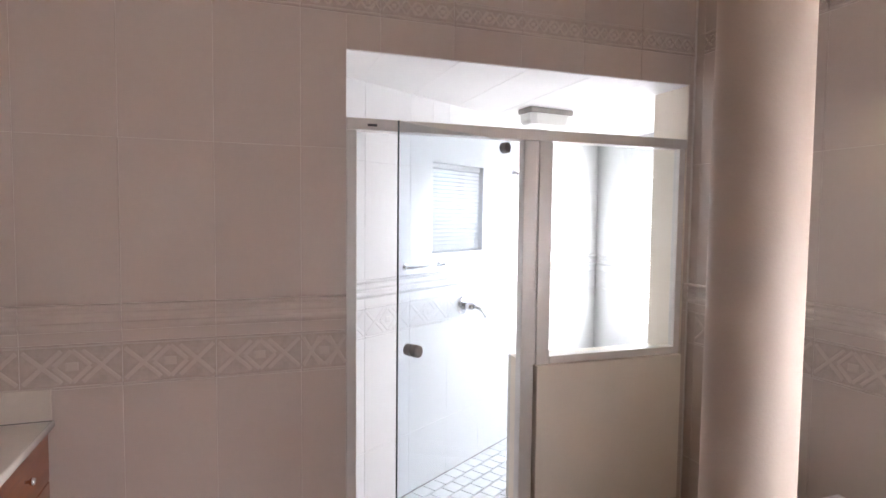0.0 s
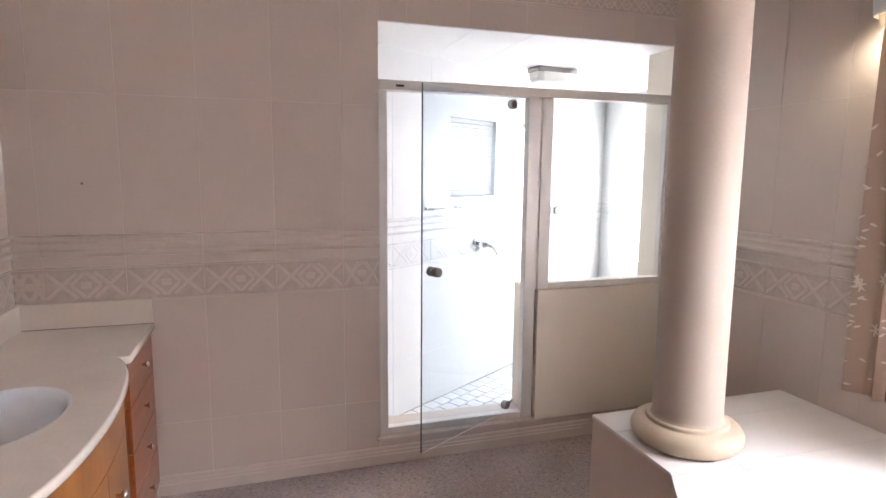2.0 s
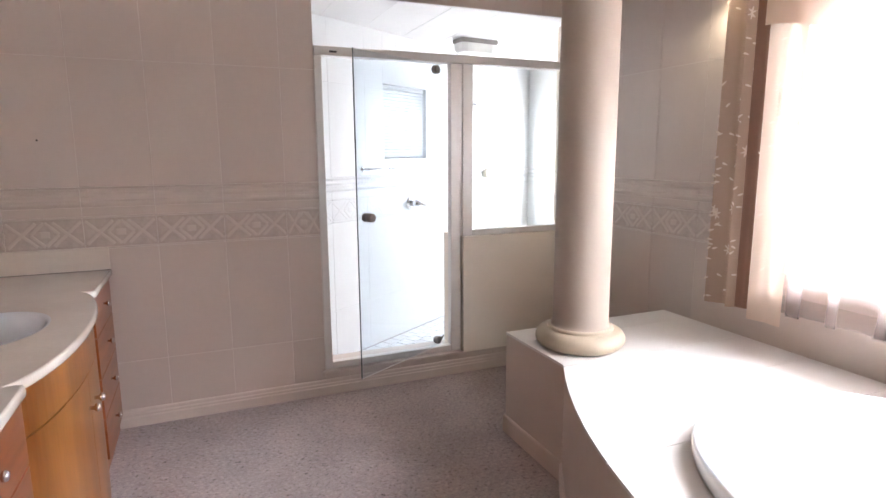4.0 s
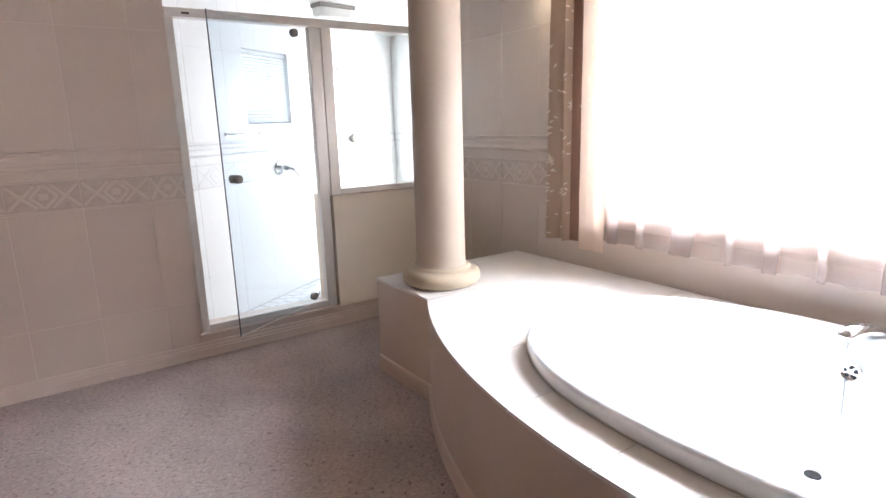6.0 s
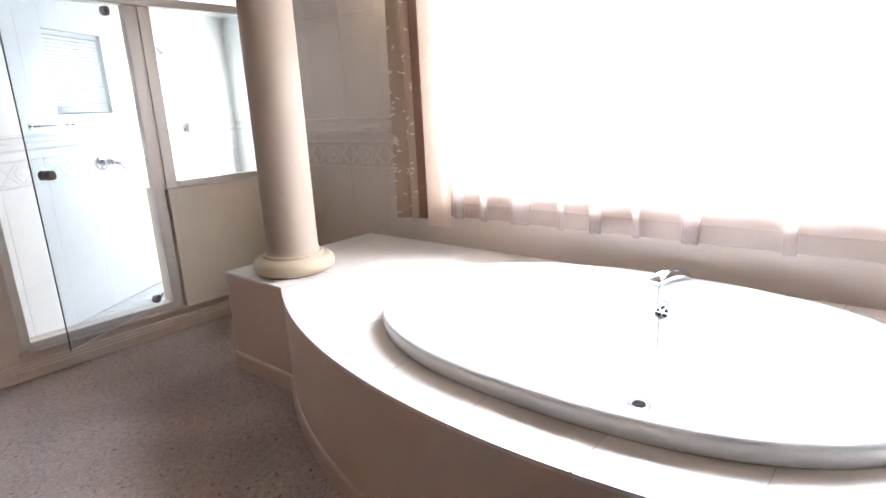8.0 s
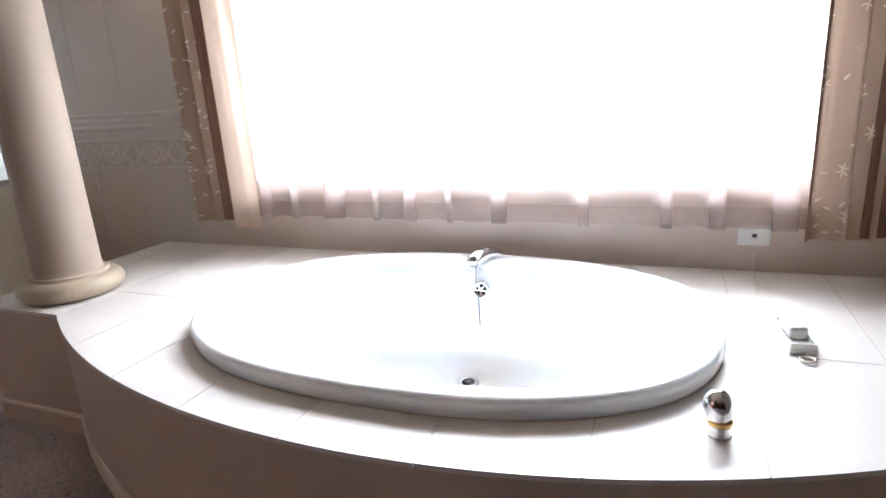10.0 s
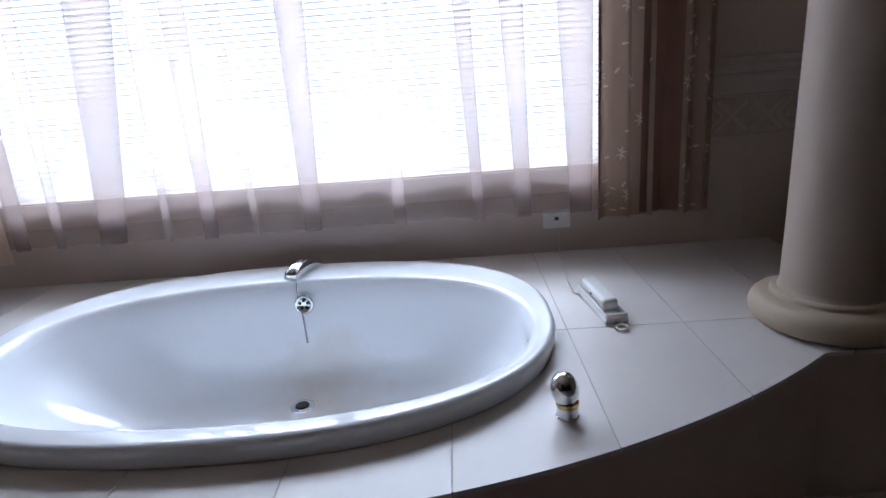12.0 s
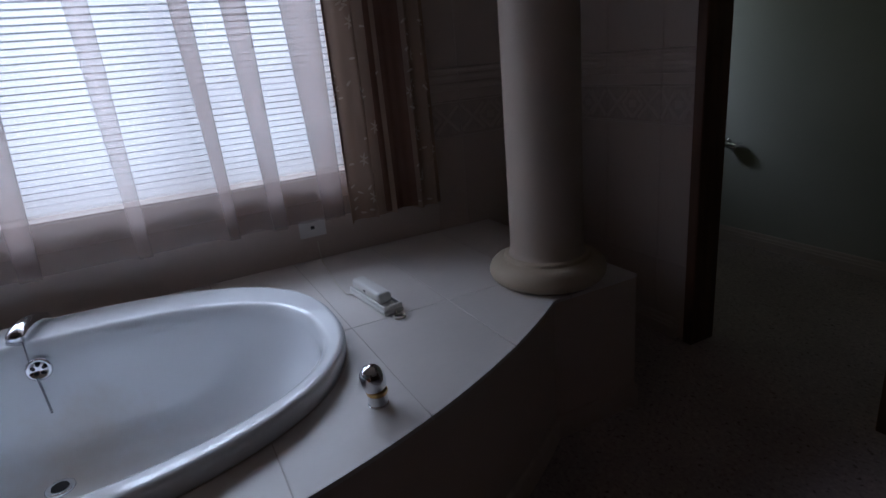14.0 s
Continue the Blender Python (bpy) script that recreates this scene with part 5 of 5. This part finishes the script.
solid("wall_toilet_north", box((W_WIN + 0.002, Y_SOUTH - 0.11, 0), (2.4, Y_SOUTH, H_ROOM)), M_WC, "plain wall of the toilet room", "wall", "structure")
# added yellow-green fill lamp that brightens the toilet room's back wall
sky_lamp("toilet_fill_light", TOILET_FILL, (2.57, -5.87, 1.6), (2.0, -5.87, 1.6), 0.48, 0.78, (1.0, 1.0, 0.62))
solid("baseboard", sweep([(2.4, WC_Y, 0, 1), (-0.3, WC_Y, 0, 1)], SKIRT), M_RELIEF, "moulded skirting in the toilet room", "skirting", "structure")
roll = thing("toilet_roll_holder", "chrome toilet roll holder on the grey-green wall", "toilet roll holder", pose(1.80, WC_Y, 0.60))
part("plate", lathe([(0, 0), (0.028, 0), (0.028, 0.006), (0.022, 0.01), (0, 0.01)], 24, pose(0, 0, 0.02, -90, 0, 0)), M_CHROME, roll)
part("arm", tube([(0, 0, 0.02), (0, 0.05, 0.02), (-0.01, 0.065, 0.012), (-0.10, 0.068, 0.005)], [0.009, 0.008, 0.008, 0.007], 12), M_CHROME, roll, smooth=True)
part("flap", box((-0.11, 0.02, 0.028), (0.01, 0.085, 0.033), 0.002), M_CHROME, roll)

# ---- wall tiles and shower floor tiles ----
for args in WALL_TILES:
    lay_tiles(*args)


def floor_tile_mesh(s):
    bm = bmesh.new()
    add_box(bm, (-s / 2, -s / 2, -0.006), (s / 2, s / 2, 0.0))
    for v in bm.verts:
        if v.co.z > -0.001:
            v.co.x *= 0.97
            v.co.y *= 0.97
    return mesh_of("tile", bm, M_SHTILE)


S = 0.1
fm = floor_tile_mesh(S - 0.007)
spots = []
for i in range(-6, 32):
    for k in range(1, 26):
        p = on_oblique(i * S + (0.05 if k % 2 else 0.0), k * S - S / 2, 0.0)
        if WALL_T + 0.04 < p.y and p.x < SH_X - 0.04:
            spots.append(p)
spots.sort(key=lambda p: (p.x - 0.6) ** 2 + (p.y - 0.6) ** 2)
for p in spots[:280]:
    t = new("tile", fm)
    t.parent = shower_floor
    t.matrix_basis = Matrix.Translation(p) @ pose(0, 0, 0, 0, 0, OB_A)
rest = bmesh.new()
for p in spots[280:]:
    m = Matrix.Translation(p) @ pose(0, 0, 0, 0, 0, OB_A)
    vs = [rest.verts.new(m @ Vector(c)) for c in ((-0.047, -0.047, 0), (0.047, -0.047, 0), (0.047, 0.047, 0), (-0.047, 0.047, 0), (-0.048, -0.048, -0.006), (0.048, -0.048, -0.006), (0.048, 0.048, -0.006), (-0.048, 0.048, -0.006))]
    for q in ((0, 1, 2, 3), (4, 5, 1, 0), (5, 6, 2, 1), (6, 7, 3, 2), (7, 4, 0, 3)):
        rest.faces.new([vs[j] for j in q])
tagged(part("tiles", rest, M_SHTILE, shower_floor), kind="stuff")

screw = thing("screw", "tiny dark screw head in a beige tile", "screw", pose(-1.275, -0.001, 1.453))
part("screw_head", lathe([(0, 0.0), (0.0045, 0.0), (0.004, 0.003), (0.0, 0.004)], 12, pose(0, 0, 0, 90, 0, 0)), M_DARK, screw)
